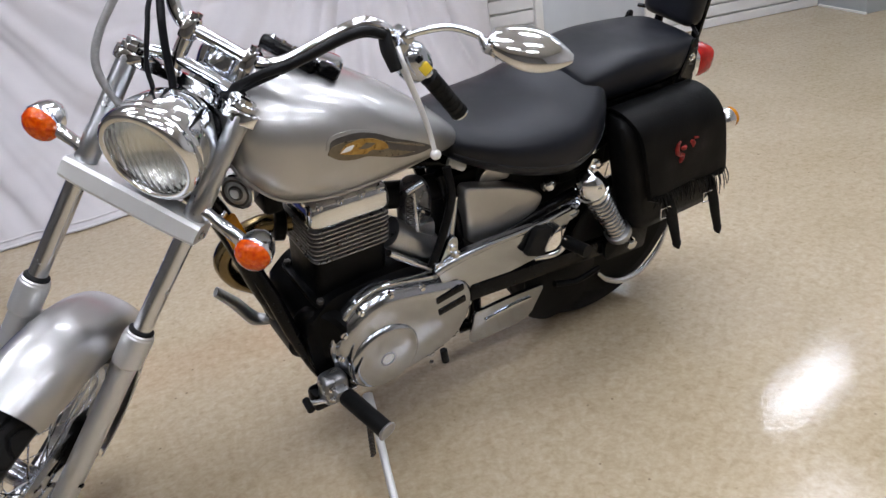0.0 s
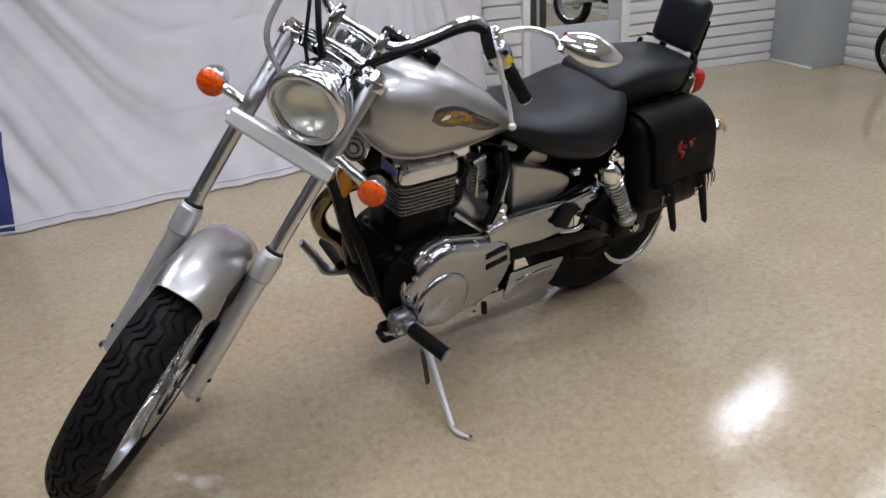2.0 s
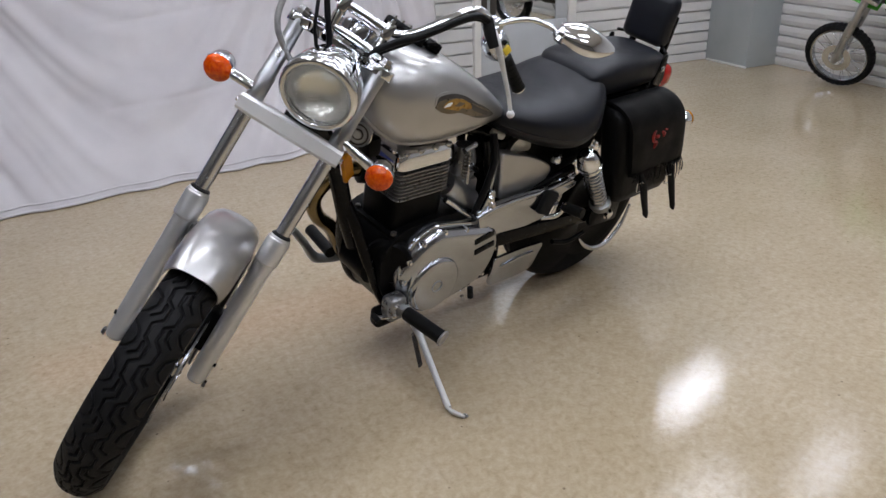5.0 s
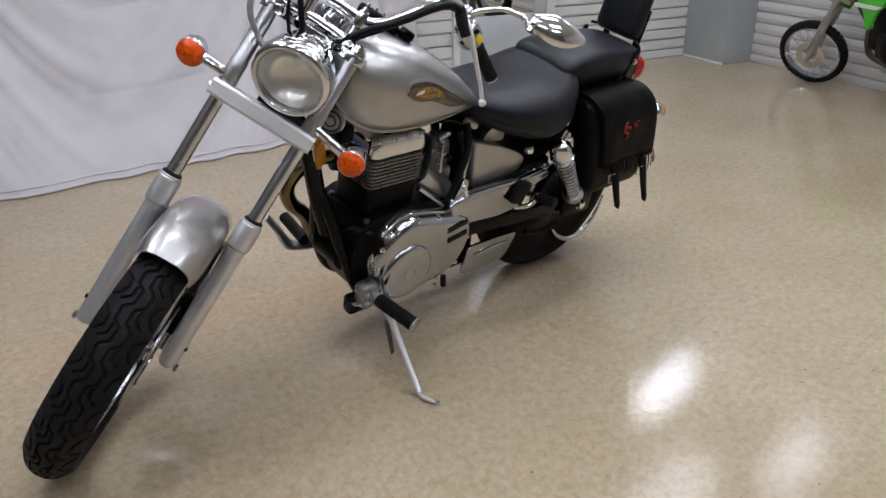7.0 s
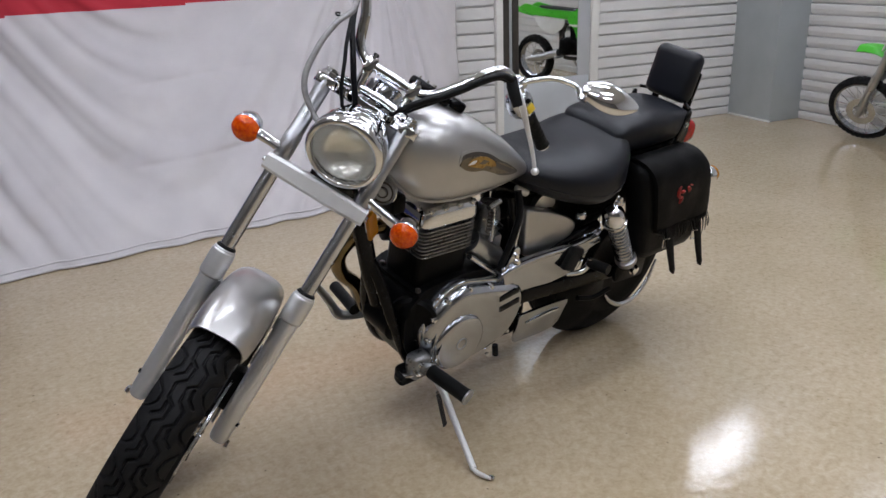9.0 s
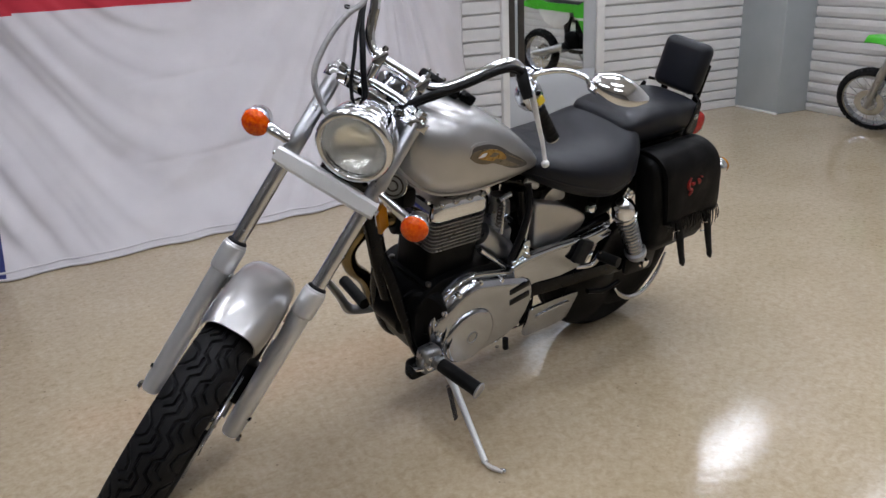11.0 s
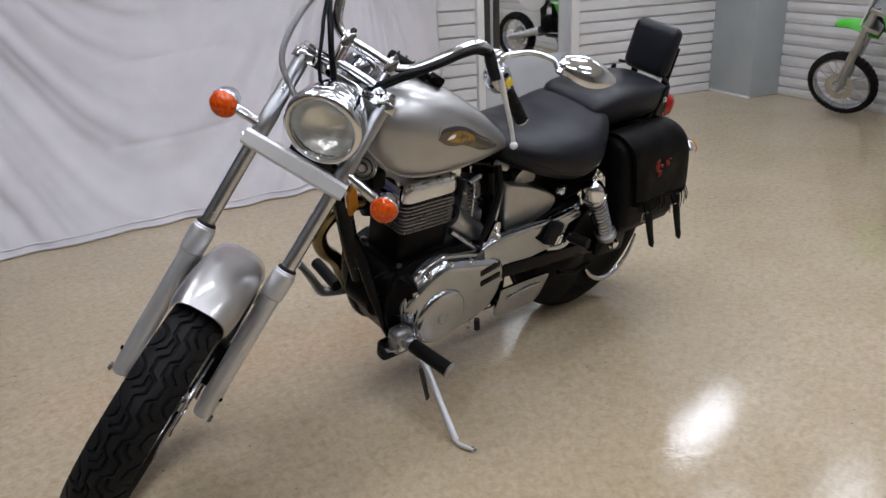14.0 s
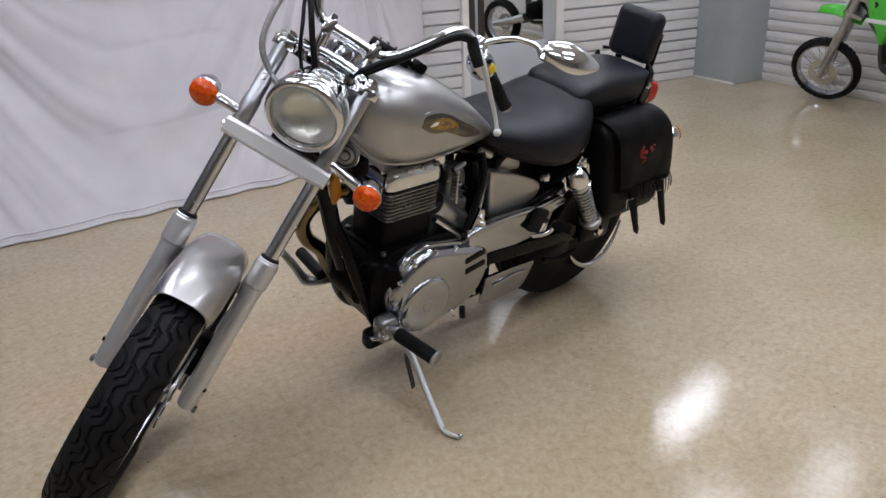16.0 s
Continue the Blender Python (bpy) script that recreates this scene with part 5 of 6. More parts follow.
bp("fuel_tap", lathe([(0, 0.0085), (0.005, 0.0100), (0.036, 0.0110), (0.040, 0.009)], (0.502, 0.052, 0.662), Vector((-0.75, 0.30, -0.38)), 20), WHITE_PLASTIC, None, "pale fuel tap knob under the tank")

# side cover
face = round_poly([(0.488, 0.612), (0.379, 0.578), (0.298, 0.541), (0.254, 0.508), (0.282, 0.468), (0.37, 0.447), (0.447, 0.449), (0.472, 0.462)], 0.024, 6)
bp("side_cover", loft(bmesh.new(), [[(0.385 + (x - 0.385) * f, y, 0.520 + (z - 0.520) * f) for x, z in face] for y, f in ((0.062, 1.0), (0.086, 1.0), (0.0905, 0.985), (0.093, 0.955), (0.0942, 0.90), (0.0948, 0.5), (0.0952, 0.08))]), SILVER_PAINT, None, "silver painted triangular side cover")
bp("tool_cover", plate(round_poly([(0.425, 0.606), (0.405, 0.622), (0.375, 0.622), (0.350, 0.606), (0.340, 0.575), (0.43, 0.585)], 0.012), 0.03, 0.066, 1, 0.004), SILVER_PAINT)
bp("lock_knob", lathe([(0, 0.018), (0.012, 0.018), (0.018, 0.014), (0.022, 0.008)], (0.249, 0.086, 0.536), (0, 1, 0), 20), CHROME)

# -- pegs, stand, pedals --
peg = bp("rider_footpeg", tube([(0.843, 0.170, 0.267), (0.841, 0.176, 0.2665), (0.8145, 0.283, 0.252), (0.8135, 0.289, 0.2515)], [0.016, 0.0195, 0.0195, 0.0205], 18), GRIP, None, "black rubber rider footpeg on an alloy bracket")
d = (Vector((0.8135, 0.289, 0.252)) - Vector((0.848, 0.150, 0.272))).normalized()
bp("peg_end", lathe([(0, 0.0195), (0.003, 0.0225), (0.006, 0.0225), (0.007, 0.0185), (0.004, 0.012)], Vector((0.8135, 0.289, 0.252)) - d * 0.002, d, 18), ALLOY, peg)
bm = add_box(bmesh.new(), (0.820, 0.105, 0.226), (0.880, 0.156, 0.300), 0.018, None, 4)
add_box(bm, (0.832, 0.145, 0.254), (0.862, 0.176, 0.286), 0.008)
bp("peg_bracket", bm, FIN, peg)
for dx, dz in ((0.012, 0.014), (-0.012, -0.010), (0.014, -0.014)):
    bp("bracket_bolt", hex_bolt((0.852 + dx, 0.156, 0.268 + dz), (0, 1, 0), 0.006), CHROME, peg)
# pale silver on stand and toe stands in for ceiling light reflected in chrome
st = bp("side_stand", tube([(0.765, 0.118, 0.172), (0.785, 0.19, 0.152), (0.816, 0.285, 0.1255), (0.846, 0.380, 0.0985)], [0.012, 0.0095, 0.0085, 0.0085], 14, 6), CLAMP_SILVER, None, "chrome side stand resting on the floor")
bp("stand_foot", tube([(0.847, 0.374, 0.0985), (0.846, 0.395, 0.0972), (0.842, 0.415, 0.1010), (0.838, 0.434, 0.1062)], [0.008, 0.0125, 0.0125, 0.008], 14, 5, True, 0.5), CLAMP_SILVER, st, "pale toe of the stand")
bp("toe_edge", tube([(0.836, 0.426, 0.1065), (0.832, 0.436, 0.1085), (0.840, 0.440, 0.1085)], 0.004, 8, 4), CHROME, st)
bp("return_spring", tube([Vector((0.784 + 0.006 * math.cos(k) + 0.0004 * k, 0.150 + 0.00095 * k, 0.150 + 0.006 * math.sin(k) - 0.00048 * k)) for k in np.arange(0, 84, 0.6)], 0.0018, 6), DARK_METAL, st)
shift = bp("shift_lever", tube([(0.80, 0.135, 0.235), (0.85, 0.142, 0.240), (0.90, 0.140, 0.252), (0.915, 0.135, 0.258)], 0.0065, 10, 5), CHROME)
bp("shift_rubber", tube([(0.914, 0.128, 0.257), (0.917, 0.160, 0.257)], 0.0085, 12), GRIP, shift)
bp("side_bracket", box((0.80, 0.085, 0.195), (0.895, 0.125, 0.25), 0.012), BLACK_CAST, None, "black footpeg mounting bracket")
ex = bp("exhaust_pipe", tube([(0.82, -0.03, 0.590), (0.885, -0.048, 0.596), (0.940, -0.070, 0.566), (0.966, -0.088, 0.512), (0.946, -0.100, 0.448), (0.890, -0.112, 0.385), (0.82, -0.138, 0.262), (0.70, -0.155, 0.225), (0.45, -0.16, 0.22)], 0.0205, 20, 7), BRONZE_PIPE, None, "heat-tinted chrome exhaust header curving ahead of the engine")
bp("muffler", lathe([(0, 0.022), (0.04, 0.042), (0.55, 0.045), (0.60, 0.036)], (0.45, -0.165, 0.22), Vector((-1, -0.02, 0.04)), 28), CHROME, ex)
bp("pipe_clamp", lathe([(-0.012, 0.030), (-0.010, 0.034), (0.010, 0.034), (0.012, 0.030)], (0.856, -0.036, 0.592), Vector((0.9, -0.2, 0.2)), 24), BLACK_CAST, ex)
bp("brake_pedal", tube([(0.975, -0.17, 0.375), (0.935, -0.175, 0.315), (0.905, -0.172, 0.262), (0.875, -0.160, 0.250), (0.82, -0.14, 0.25)], [0.012, 0.016, 0.018, 0.014, 0.012], 14, 6, True, 0.5), ALLOY, None, "alloy brake pedal on the far side")
bp("far_footpeg", tube([(0.86, -0.15, 0.27), (0.845, -0.28, 0.27)], 0.0175, 16), GRIP)
# black box added to hide a blue reflection in the head cover's front
bp("head_blocker", box((0.866, -0.050, 0.672), (0.906, 0.045, 0.722), 0.010), BLACK_CAST, fr, "black box hiding a blue reflection ahead of the cylinder")
horn = bp("horn", lathe([(-0.03, 0.016), (-0.02, 0.028), (0.0, 0.031), (0.006, 0.031), (0.008, 0.027), (0.012, 0.021), (0.013, 0.010), (0.018, 0.009), (0.018, 0.001)], (0.950, 0.060, 0.760), Vector((0.75, 0.62, 0.1)), 32), ALLOY, None, "round grey horn under the tank")
for r0, r1 in ((0.022, 0.026), (0.010, 0.014)):
    bp("horn_groove", lathe([(0.0135, r0), (0.0150, r0), (0.0150, r1), (0.0135, r1)], (0.950, 0.060, 0.760), Vector((0.75, 0.62, 0.1)), 32, True), DARK_METAL, horn)
bp("horn_rim", lathe([(0.004, 0.030), (0.009, 0.033), (0.012, 0.031), (0.008, 0.028)], (0.950, 0.060, 0.760), Vector((0.75, 0.62, 0.1)), 32, True), CHROME, horn)
refl = bp("side_reflector", box((-0.019, -0.005, -0.036), (0.019, 0.006, 0.036), 0.004, pose(0.972, 0.052, 0.672, 0, 18, 25)), AMBER_DARK, None, "amber side reflector on the frame")
bp("reflector_stay", box((-0.012, -0.012, -0.02), (0.012, -0.0055, 0.045), 0.002, pose(0.972, 0.052, 0.672, 0, 18, 25)), CHROME, refl)

# -- tail --
tl = bp("tail_light", loft(bmesh.new(), [section(x, a, b2, w, 0.5, 3.2, 28) for x, a, b2, w in ((-0.336, 0.662, 0.700, 0.026), (-0.331, 0.648, 0.712, 0.040), (-0.314, 0.640, 0.720, 0.048), (-0.285, 0.638, 0.722, 0.050), (-0.264, 0.644, 0.716, 0.046))]), RED_LENS, None, "red tail light lens in a chrome housing")
bp("housing", loft(bmesh.new(), [section(x, a, b2, w, 0.5, 3.2, 28) for x, a, b2, w in ((-0.266, 0.640, 0.722, 0.050), (-0.255, 0.640, 0.722, 0.050), (-0.235, 0.65, 0.71, 0.040))]), CHROME, tl)
bp("bracket", box((-0.27, -0.035, 0.645), (-0.16, 0.035, 0.70), 0.008), BLACK_PAINT, tl)
for s in (-1, 1):
    c = Vector((-0.215, s * 0.195, 0.612))
    rs = bp("turn_signal", lathe([(-0.04, 0.004), (-0.036, 0.012), (-0.016, 0.025), (0.0, 0.028), (0.006, 0.027)], c, Vector((-1, 0, 0.1)), 28), CHROME, None, "chrome rear turn signal with an amber lens")
    bp("lens", lathe([(0.005, 0.027), (0.018, 0.025), (0.028, 0.015), (0.031, 0.002)], c, Vector((-1, 0, 0.1)), 28), AMBER_DARK, rs, "brownish amber lens")
    bp("stalk", tube([c + Vector((0.01, -s * 0.02, 0)), c + Vector((0.03, -s * 0.10, 0.02))], 0.011, 12), CHROME, rs)

# -- saddlebag --
SH = Matrix.Translation((0.0, 0.0, 0.0)) @ Matrix(((1, 0, 0.34, -0.34 * 0.60), (0, 1, 0, 0), (0, 0, 1, 0), (0, 0, 0, 1)))
BX0, BX1 = -0.168, 0.112
rings = []
for z, y1, g in ((0.352, 0.165, 0.034), (0.364, 0.185, 0.014), (0.40, 0.200, 0.002), (0.50, 0.208, -0.002), (0.60, 0.209, 0.0), (0.655, 0.202, 0.004), (0.680, 0.190, 0.010), (0.693, 0.172, 0.022)):
    o = round_poly([(BX0 + g, 0.118), (BX1 - g, 0.118), (BX1 - g, y1), (BX0 + g, y1)], 0.028, 6)
    rings.append([SH @ Vector((x, y, z)) for x, y in o])
bag = bp("saddlebag", loft(bmesh.new(), rings), LEATHER, None, "black leather saddlebag with a fringed flap and straps")
# the flap lies over the top and down the face
prof = [(0.120, 0.706), (0.150, 0.712), (0.185, 0.706), (0.212, 0.688), (0.226, 0.660), (0.231, 0.620), (0.232, 0.565), (0.231, 0.510), (0.229, 0.488)]
rings = []
nfl = 26
for k in range(nfl + 1):
    t = k / nfl
    x = BX0 - 0.014 + (BX1 - BX0 - 0.018) * t
    edge = 0.010 * math.sin(t * 9.0) + 0.006 * math.sin(t * 23)
    ring = []
    for j, (y, z) in enumerate(spline([(0, *q) for q in prof], 3) and [(v.y, v.z) for v in spline([(0, *q) for q in prof], 3)]):
        drop = -edge * max(0.0, (0.545 - z) / 0.06)
        soft = 0.004 * noise.noise((x * 14, z * 14, 3.1))
        curl = 0.005 * (abs(2 * t - 1) ** 8)
        ring.append((x, y + soft - curl, z + drop - curl * 0.6))
    outer = [SH @ Vector(q) for q in ring]
    inner_ = [SH @ (Vector(q) - Vector((0, 0.013, 0.010))) for q in reversed(ring)]
    rings.append(outer + inner_)
flap = bp("flap", loft(bmesh.new(), rings), LEATHER, bag, "fringed leather flap")
rng = random.Random(4)
for k in range(34):
    t = (k + 0.5) / 34
    x = BX0 - 0.010 + (BX1 - BX0 - 0.022) * t
    L_ = rng.uniform(0.030, 0.058) * (1.0 if 0.08 < t < 0.92 else 0.9) + (0.018 if t < 0.25 else 0)
    z0 = 0.497
    sx, sy = rng.uniform(-0.006, 0.006), rng.uniform(-0.004, 0.008)
    a = SH @ Vector((x, 0.231, z0))
    b2 = SH @ Vector((x + sx, 0.233 + sy, z0 - L_))
    mid = (a + b2) / 2 + Vector((rng.uniform(-0.004, 0.004), 0.003, 0))
    bp("fringe_strip", add_tube(bmesh.new(), [a, mid, b2], [0.0042, 0.0042, 0.0028], 6, 3, True, 0.35), LEATHER, flap)
for x, zt, L_ in ((0.036, 0.50, 0.158), (-0.112, 0.49, 0.164)):
    pts = [SH @ Vector((x, 0.226, zt)), SH @ Vector((x - 0.002, 0.240, zt - 0.05)), Vector((0, 0.012, 0)) + SH @ Vector((x + 0.004, 0.240, zt - 0.10)), Vector((0, 0.030, 0)) + SH @ Vector((x + 0.014, 0.240, zt - L_))]
    pp = spline(pts, 8)
    rings = []
    for k, q in enumerate(pp):
        t = k / (len(pp) - 1)
        w = 0.0125 + 0.0045 * math.sin(math.pi * min(1, t * 1.1)) if t < 0.9 else 0.0145 * math.sqrt(max(0.06, 1 - ((t - 0.9) / 0.1) ** 2))
        rings.append([q + Vector((-w, 0.001, 0)), q + Vector((0, 0.0045, 0)), q + Vector((w, 0.001, 0)), q + Vector((w, -0.002, 0)), q + Vector((-w, -0.002, 0))])
    bp("strap", loft(bmesh.new(), rings), LEATHER, bag, "hanging leather strap")
    c = SH @ Vector((x + 0.018, 0.236, zt - 0.052))
    q = [c + Vector(v) for v in ((-0.014, 0.004, 0.012), (0.016, 0.004, 0.014), (0.013, 0.006, -0.014), (-0.017, 0.006, -0.016), (-0.014, 0.004, 0.012))]
    bp("buckle", tube(q, 0.0020, 8), STANCHION, bag, "bright wire buckle")
for pts in ([(-0.020, 0.640), (-0.008, 0.628), (-0.004, 0.608), (-0.014, 0.594), (-0.030, 0.590)], [(-0.030, 0.590), (-0.018, 0.578), (-0.012, 0.566)], [(-0.020, 0.618), (-0.032, 0.612), (-0.040, 0.618)], [(-0.058, 0.628), (-0.068, 0.618), (-0.066, 0.604)], [(-0.074, 0.634), (-0.088, 0.630)]):
    bp("red_emblem", tube([SH @ Vector((0.82 * x - 0.006, 0.2325, 0.108 + 0.82 * z)) for x, z in pts], [0.003, 0.0066, 0.0062, 0.003], 8, 5, True, 0.9), RED_PRINT, flap, "worn red emblem mark")

# ---- the dirt bike by the far wall ----
WB = 1.337
DIRT = pose(3.62, 1.88, 0, 0, 0, 70.3) @ pose(0, 0, 0, -1.5, 0, 0)
dirt = empty("dirt_bike", DIRT)
tagged(dirt, "small green and white dirt bike parked beside the slatted wall", "motorcycle")
dr = radians(31)
DA = Vector((WB + 0.075, 0, 0))
daxis = Vector((-math.sin(dr), 0, math.cos(dr)))
DS = Matrix.Translation(DA) @ Matrix.Rotation(radians(42), 4, daxis) @ Matrix(((math.cos(dr), 0, -math.sin(dr), 0), (0, 1, 0, 0), (math.sin(dr), 0, math.cos(dr), 0), (0, 0, 0, 1)))


def dp(name, bm, material, parent=None, label=""):
    return part(name, bm, material, parent or dirt, label)


def dsp(name, bm, material, parent=None, label=""):
    bm.transform(DS)
    return part(name, bm, material, parent or dirt, label)


KNOBS = [[(0.0, -0.04), (0.0, 0.04)], [(0.5, -0.04), (0.5, 0.04)], [(0.0, -0.012), (0.5, -0.012)], [(0.5, 0.012), (1.0, 0.012)], [(0.0, 0.028), (1.0, 0.028)], [(0.0, -0.028), (1.0, -0.028)]]
# front end
DAX = Vector((0.048, 0, 0.228))
dfw = dsp("front_wheel", lathe([(-0.045, 0.01), (-0.045, 0.03), (0.045, 0.03), (0.045, 0.01)], DAX, (0, 1, 0), 24), ALLOY)
dsp("tyre", tyre_mesh(DAX, 0.223, 0.034, 0.020, 0.178, 0.07, KNOBS, 240, 26, 0.008, 0.005), RUBBER, dfw, "black knobby tyre")
dsp("rim", lathe([(-0.024, 0.186), (-0.026, 0.179), (-0.02, 0.171), (0.02, 0.171), (0.026, 0.179), (0.024, 0.186)], DAX, (0, 1, 0), 64, True), POLISHED, dfw, "bright alloy rim")
add_spokes(dfw, DAX, 0.03, 0.173, 0.03, 0.008, 32, DS)
dsp("brake_disc", lathe([(0.046, 0.05), (0.049, 0.05), (0.049, 0.092), (0.046, 0.092)], DAX, (0, 1, 0), 40, True), STANCHION, dfw)
for s in (-1, 1):
    y = s * 0.082
    fk = dsp("fork_leg", lathe([(0, 0.012), (0.006, 0.019), (0.06, 0.019), (0.20, 0.016), (0.21, 0.016)], (0.048, y, 0.214), (0, 0, 1), 18), ALLOY)
    dsp("outer_tube", tube([(0.048, y, 0.42), (0.048, y, 0.86)], 0.0235, 18), ALLOY, fk)
    dsp("fork_guard", box((0.060, y - 0.022, 0.29), (0.074, y + 0.022, 0.55), 0.006), ALLOY, fk)
for z in (0.70, 0.82):
    dsp("fork_clamp", box((-0.03, -0.11, z), (0.075, 0.11, z + 0.03), 0.008), ALLOY)
rings = []
for k in range(19):
    t = k / 18
    x, z, w = 0.235 - 0.27 * t, 0.632 + 0.050 * math.sin(math.pi * min(0.62, t)), 0.020 + 0.042 * math.sin(math.pi * (0.12 + 0.60 * t))
    rings.append([(x, w * q, z - 0.03 * abs(q) ** 2.2) for q in np.linspace(-1, 1, 9)] + [(x, w * q, z - 0.03 * abs(q) ** 2.2 - 0.004) for q in np.linspace(1, -1, 9)])
dsp("front_fender", loft(bmesh.new(), rings), GREEN, None, "green plastic front fender")
dsp("number_plate", plate(round_poly([(-0.09, 0.70), (0.09, 0.70), (0.075, 0.90), (-0.075, 0.90)], 0.02), 0.085, 0.093, 0, 0.003), WHITE_PLASTIC)
dhb = dsp("handlebar", tube([(-0.10, -0.26, 0.93), (-0.03, -0.16, 0.96), (0.0, -0.06, 0.90), (0.0, 0.06, 0.90), (-0.03, 0.16, 0.96), (-0.10, 0.26, 0.93)], 0.011, 12, 6), ALLOY)
for s in (-1, 1):
    dsp("grip", tube([(-0.055, s * 0.17, 0.954), (-0.10, s * 0.265, 0.93)], 0.016, 14), GRIP, dhb)
# rear end
DR = Vector((0, 0, 0.238))
drw = dp("rear_wheel", lathe([(-0.05, 0.01), (-0.05, 0.035), (0.05, 0.035), (0.05, 0.01)], DR, (0, 1, 0), 24), ALLOY)
dp("tyre", tyre_mesh(DR, 0.238, 0.048, 0.026, 0.168, 0.075, KNOBS, 240, 26, 0.010, 0.006), RUBBER, drw, "black knobby tyre")
dp("rim", lathe([(-0.03, 0.176), (-0.032, 0.168), (-0.025, 0.160), (0.025, 0.160), (0.032, 0.168), (0.03, 0.176)], DR, (0, 1, 0), 64, True), POLISHED, drw, "bright alloy rim")
add_spokes(drw, DR, 0.035, 0.162, 0.032, 0.01, 32, Matrix.Identity(4))
dp("sprocket", lathe([(-0.058, 0.05), (-0.054, 0.05), (-0.054, 0.085), (-0.058, 0.085)], DR, (0, 1, 0), 40, True), STANCHION, drw)
for s in (-1, 1):
    dp("swingarm", tube([(-0.03, s * 0.075, 0.238), (0.12, s * 0.075, 0.262), (0.36, s * 0.065, 0.32)], [0.026, 0.034, 0.040], 12, 4), ALLOY, None, "alloy swingarm")
# body
deng = dp("engine", box((0.36, -0.085, 0.30), (0.64, 0.085, 0.46), 0.04), BLACK_CAST)
for s in (-1, 1):
    dp("engine_cover", lathe([(0, 0.085), (0.02, 0.08), (0.03, 0.06), (0.032, 0.01)], (0.48, s * 0.082, 0.385), (0, s, 0), 32), BLACK_CAST, deng)
dp("front_case", box((0.60, -0.060, 0.335), (0.755, 0.060, 0.46), 0.03), BLACK_CAST, deng)
dp("cylinder", box((0.50, -0.07, 0.40), (0.70, 0.07, 0.58), 0.012, pose(0, 0, 0)), BLACK_CAST, deng)
dfr = dp("frame", tube([(1.10, 0, 0.66), (0.97, 0, 0.56), (0.84, 0, 0.46), (0.815, 0, 0.345), (0.74, 0, 0.285), (0.40, 0, 0.265), (0.36, 0, 0.36), (0.42, 0, 0.60), (0.80, 0, 0.66), (1.10, 0, 0.70)], 0.018, 12, 5), DARK_METAL, None, "dark steel frame")
dp("subframe", tube([(0.52, 0.05, 0.60), (0.25, 0.06, 0.64), (0.02, 0.05, 0.70)], 0.010, 10, 4), ALLOY, dfr)
dp("fuel_tank", loft(bmesh.new(), [section(x, a, b2, w, 0.5, 2.8, 28) for x, a, b2, w in ((0.84, 0.60, 0.70, 0.05), (0.80, 0.58, 0.74, 0.08), (0.74, 0.56, 0.765, 0.11), (0.64, 0.58, 0.745, 0.09), (0.58, 0.62, 0.72, 0.06))]), GREEN)
for s in (-1, 1):
    dp("shroud", plate(round_poly([(0.82, 0.69), (0.78, 0.60), (0.71, 0.550), (0.665, 0.462), (0.635, 0.468), (0.60, 0.56), (0.54, 0.61), (0.52, 0.68), (0.66, 0.75)], 0.02), s * 0.125 - 0.008, s * 0.125 + 0.008, 1, 0.004), GREEN, None, "green plastic tank shroud")
    dp("shroud_stripe", plate(round_poly([(0.805, 0.598), (0.795, 0.575), (0.60, 0.578), (0.54, 0.600)], 0.008), s * 0.134 - 0.003, s * 0.134 + 0.003, 1, 0.001), WHITE_PLASTIC)
    dp("side_panel", plate(round_poly([(0.46, 0.675), (0.44, 0.565), (0.30, 0.485), (0.15, 0.545), (0.04, 0.685), (0.25, 0.695)], 0.04), s * 0.082 - 0.006, s * 0.082 + 0.006, 1, 0.004), WHITE_PLASTIC, None, "white plastic side panel")
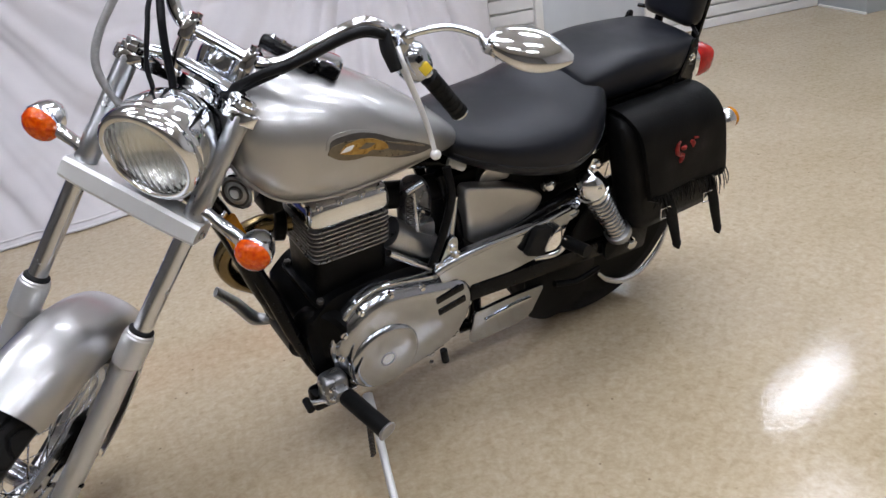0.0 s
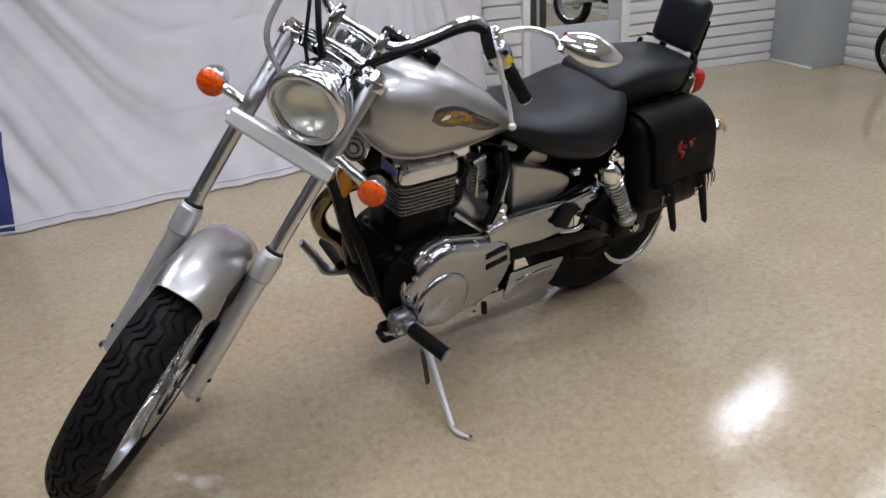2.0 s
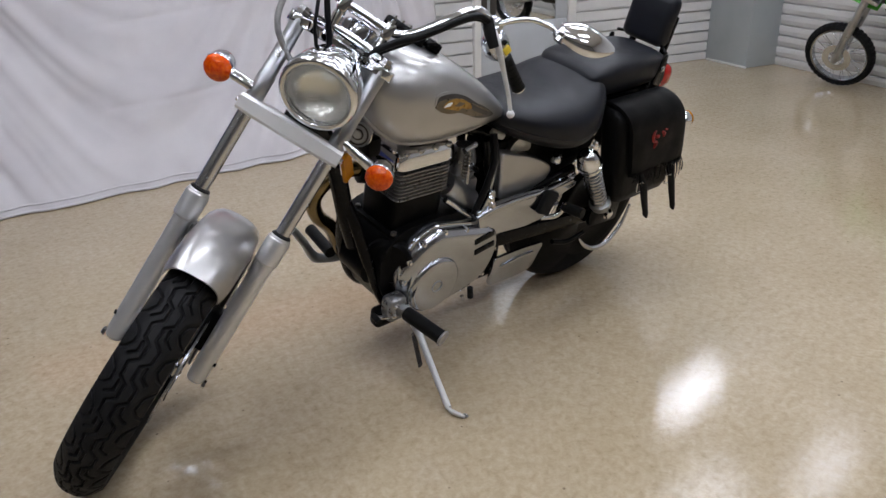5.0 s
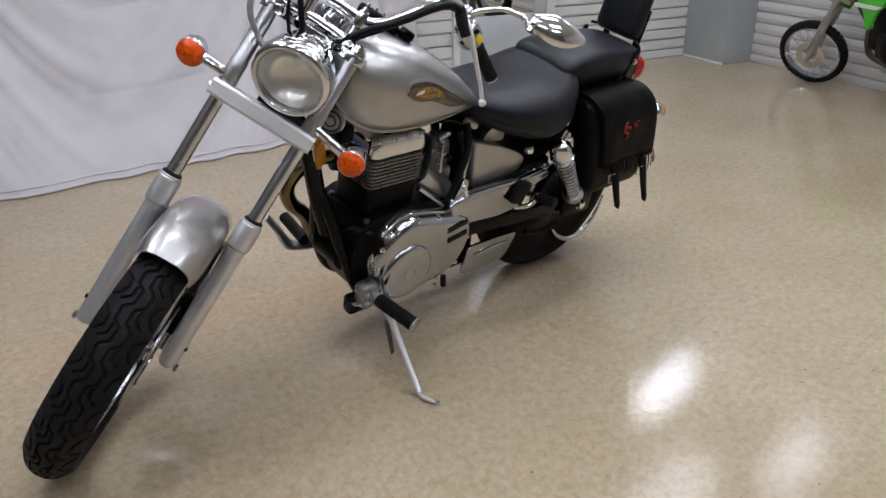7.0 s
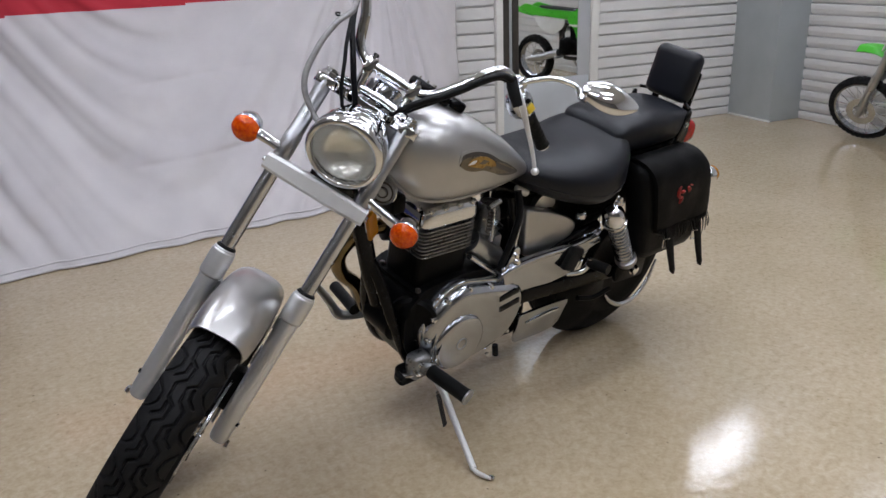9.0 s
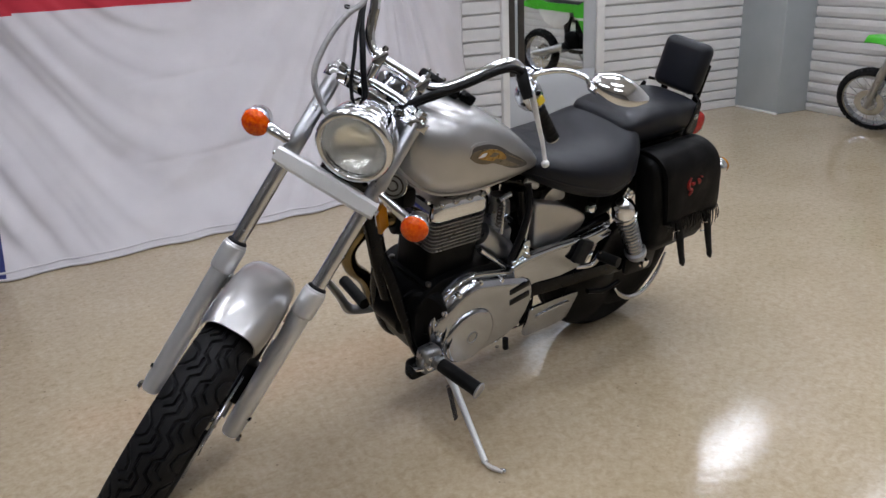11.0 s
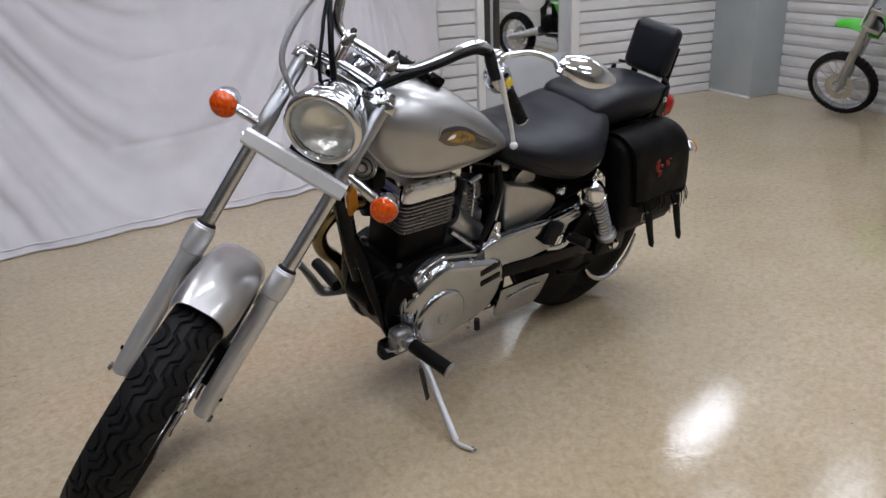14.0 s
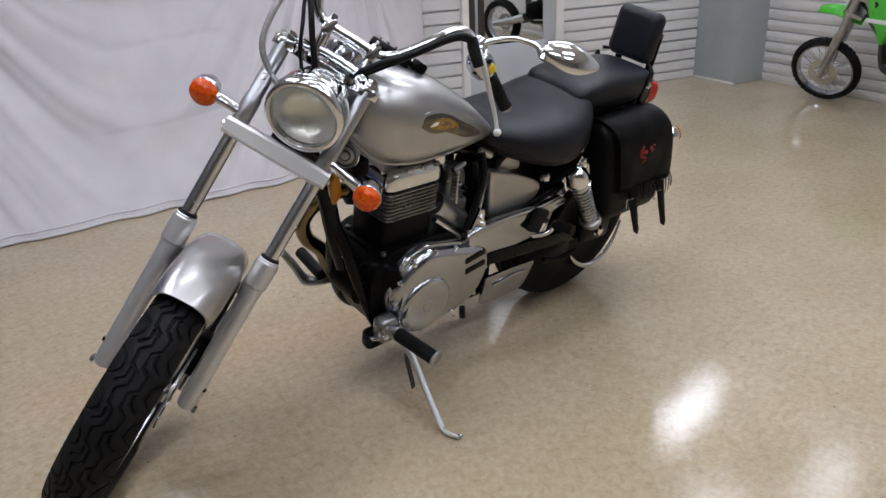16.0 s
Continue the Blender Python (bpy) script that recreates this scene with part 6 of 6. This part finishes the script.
for s in (-1, 1):
    dp("tail_panel", plate(round_poly([(0.62, 0.63), (0.45, 0.645), (0.06, 0.675), (-0.12, 0.745), (-0.04, 0.785), (0.20, 0.735), (0.62, 0.71)], 0.03), s * 0.092 - 0.006, s * 0.092 + 0.006, 1, 0.004), GREEN, None, "green plastic tail panel")
dp("seat", loft(bmesh.new(), [section(x, a, b2, w, 0.5, 3.0, 28) for x, a, b2, w in ((0.86, 0.72, 0.765, 0.04), (0.75, 0.68, 0.755, 0.06), (0.50, 0.65, 0.735, 0.072), (0.22, 0.67, 0.755, 0.072), (0.10, 0.70, 0.76, 0.05))]), VINYL)
rings = []
for k in range(15):
    t = k / 14
    x, z, w = 0.34 - 0.66 * t, 0.665 + 0.10 * t ** 1.4, 0.088 - 0.025 * t
    rings.append([(x, w * q, z - 0.03 * abs(q) ** 2.2) for q in np.linspace(-1, 1, 9)] + [(x, w * q, z - 0.03 * abs(q) ** 2.2 - 0.004) for q in np.linspace(1, -1, 9)])
dp("rear_fender", loft(bmesh.new(), rings), GREEN, None, "green plastic rear fender")
dp("silencer", lathe([(0, 0.018), (0.05, 0.032), (0.34, 0.034), (0.37, 0.022)], (0.46, -0.10, 0.52), Vector((-1, -0.02, 0.22)), 20), ALLOY)
dp("rider_footpeg", box((0.38, 0.06, 0.275), (0.42, 0.17, 0.295), 0.004), ALLOY)
dp("side_stand", tube([(0.42, -0.05, 0.29), (0.435, -0.18, 0.10), (0.445, -0.205, 0.004)], 0.010, 10, 4), ALLOY)
dp("rear_shock", tube([(0.36, 0, 0.32), (0.33, 0, 0.58)], 0.026, 14), DARK_METAL)

# ---- the boards of the slatted walls ----
add_slats(wall_n, WX1 - WX0, CEIL, north, 0.0775, ((mirror_x0 - WX0, 99.0, -1.0, 9.0),), 0.0850)
add_slats(wall_n, WX1 - WX0, CEIL, north, 0.0695, ((-1.0, mirror_x0 - WX0, -1.0, 9.0), (mirror_x0 - WX0, mirror_x1 - WX0, -1.0, 2.1), (3.985 - WX0, 99.0, -1.0, 9.0)))
# the wide lip puts shade at each east board's foot into its shape
add_slats(wall_e, WY1 - WY0, CEIL, east, 0.0695, ((-1.0, WY1 - 3.885, -1.0, 9.0),), PITCH, 0.026)
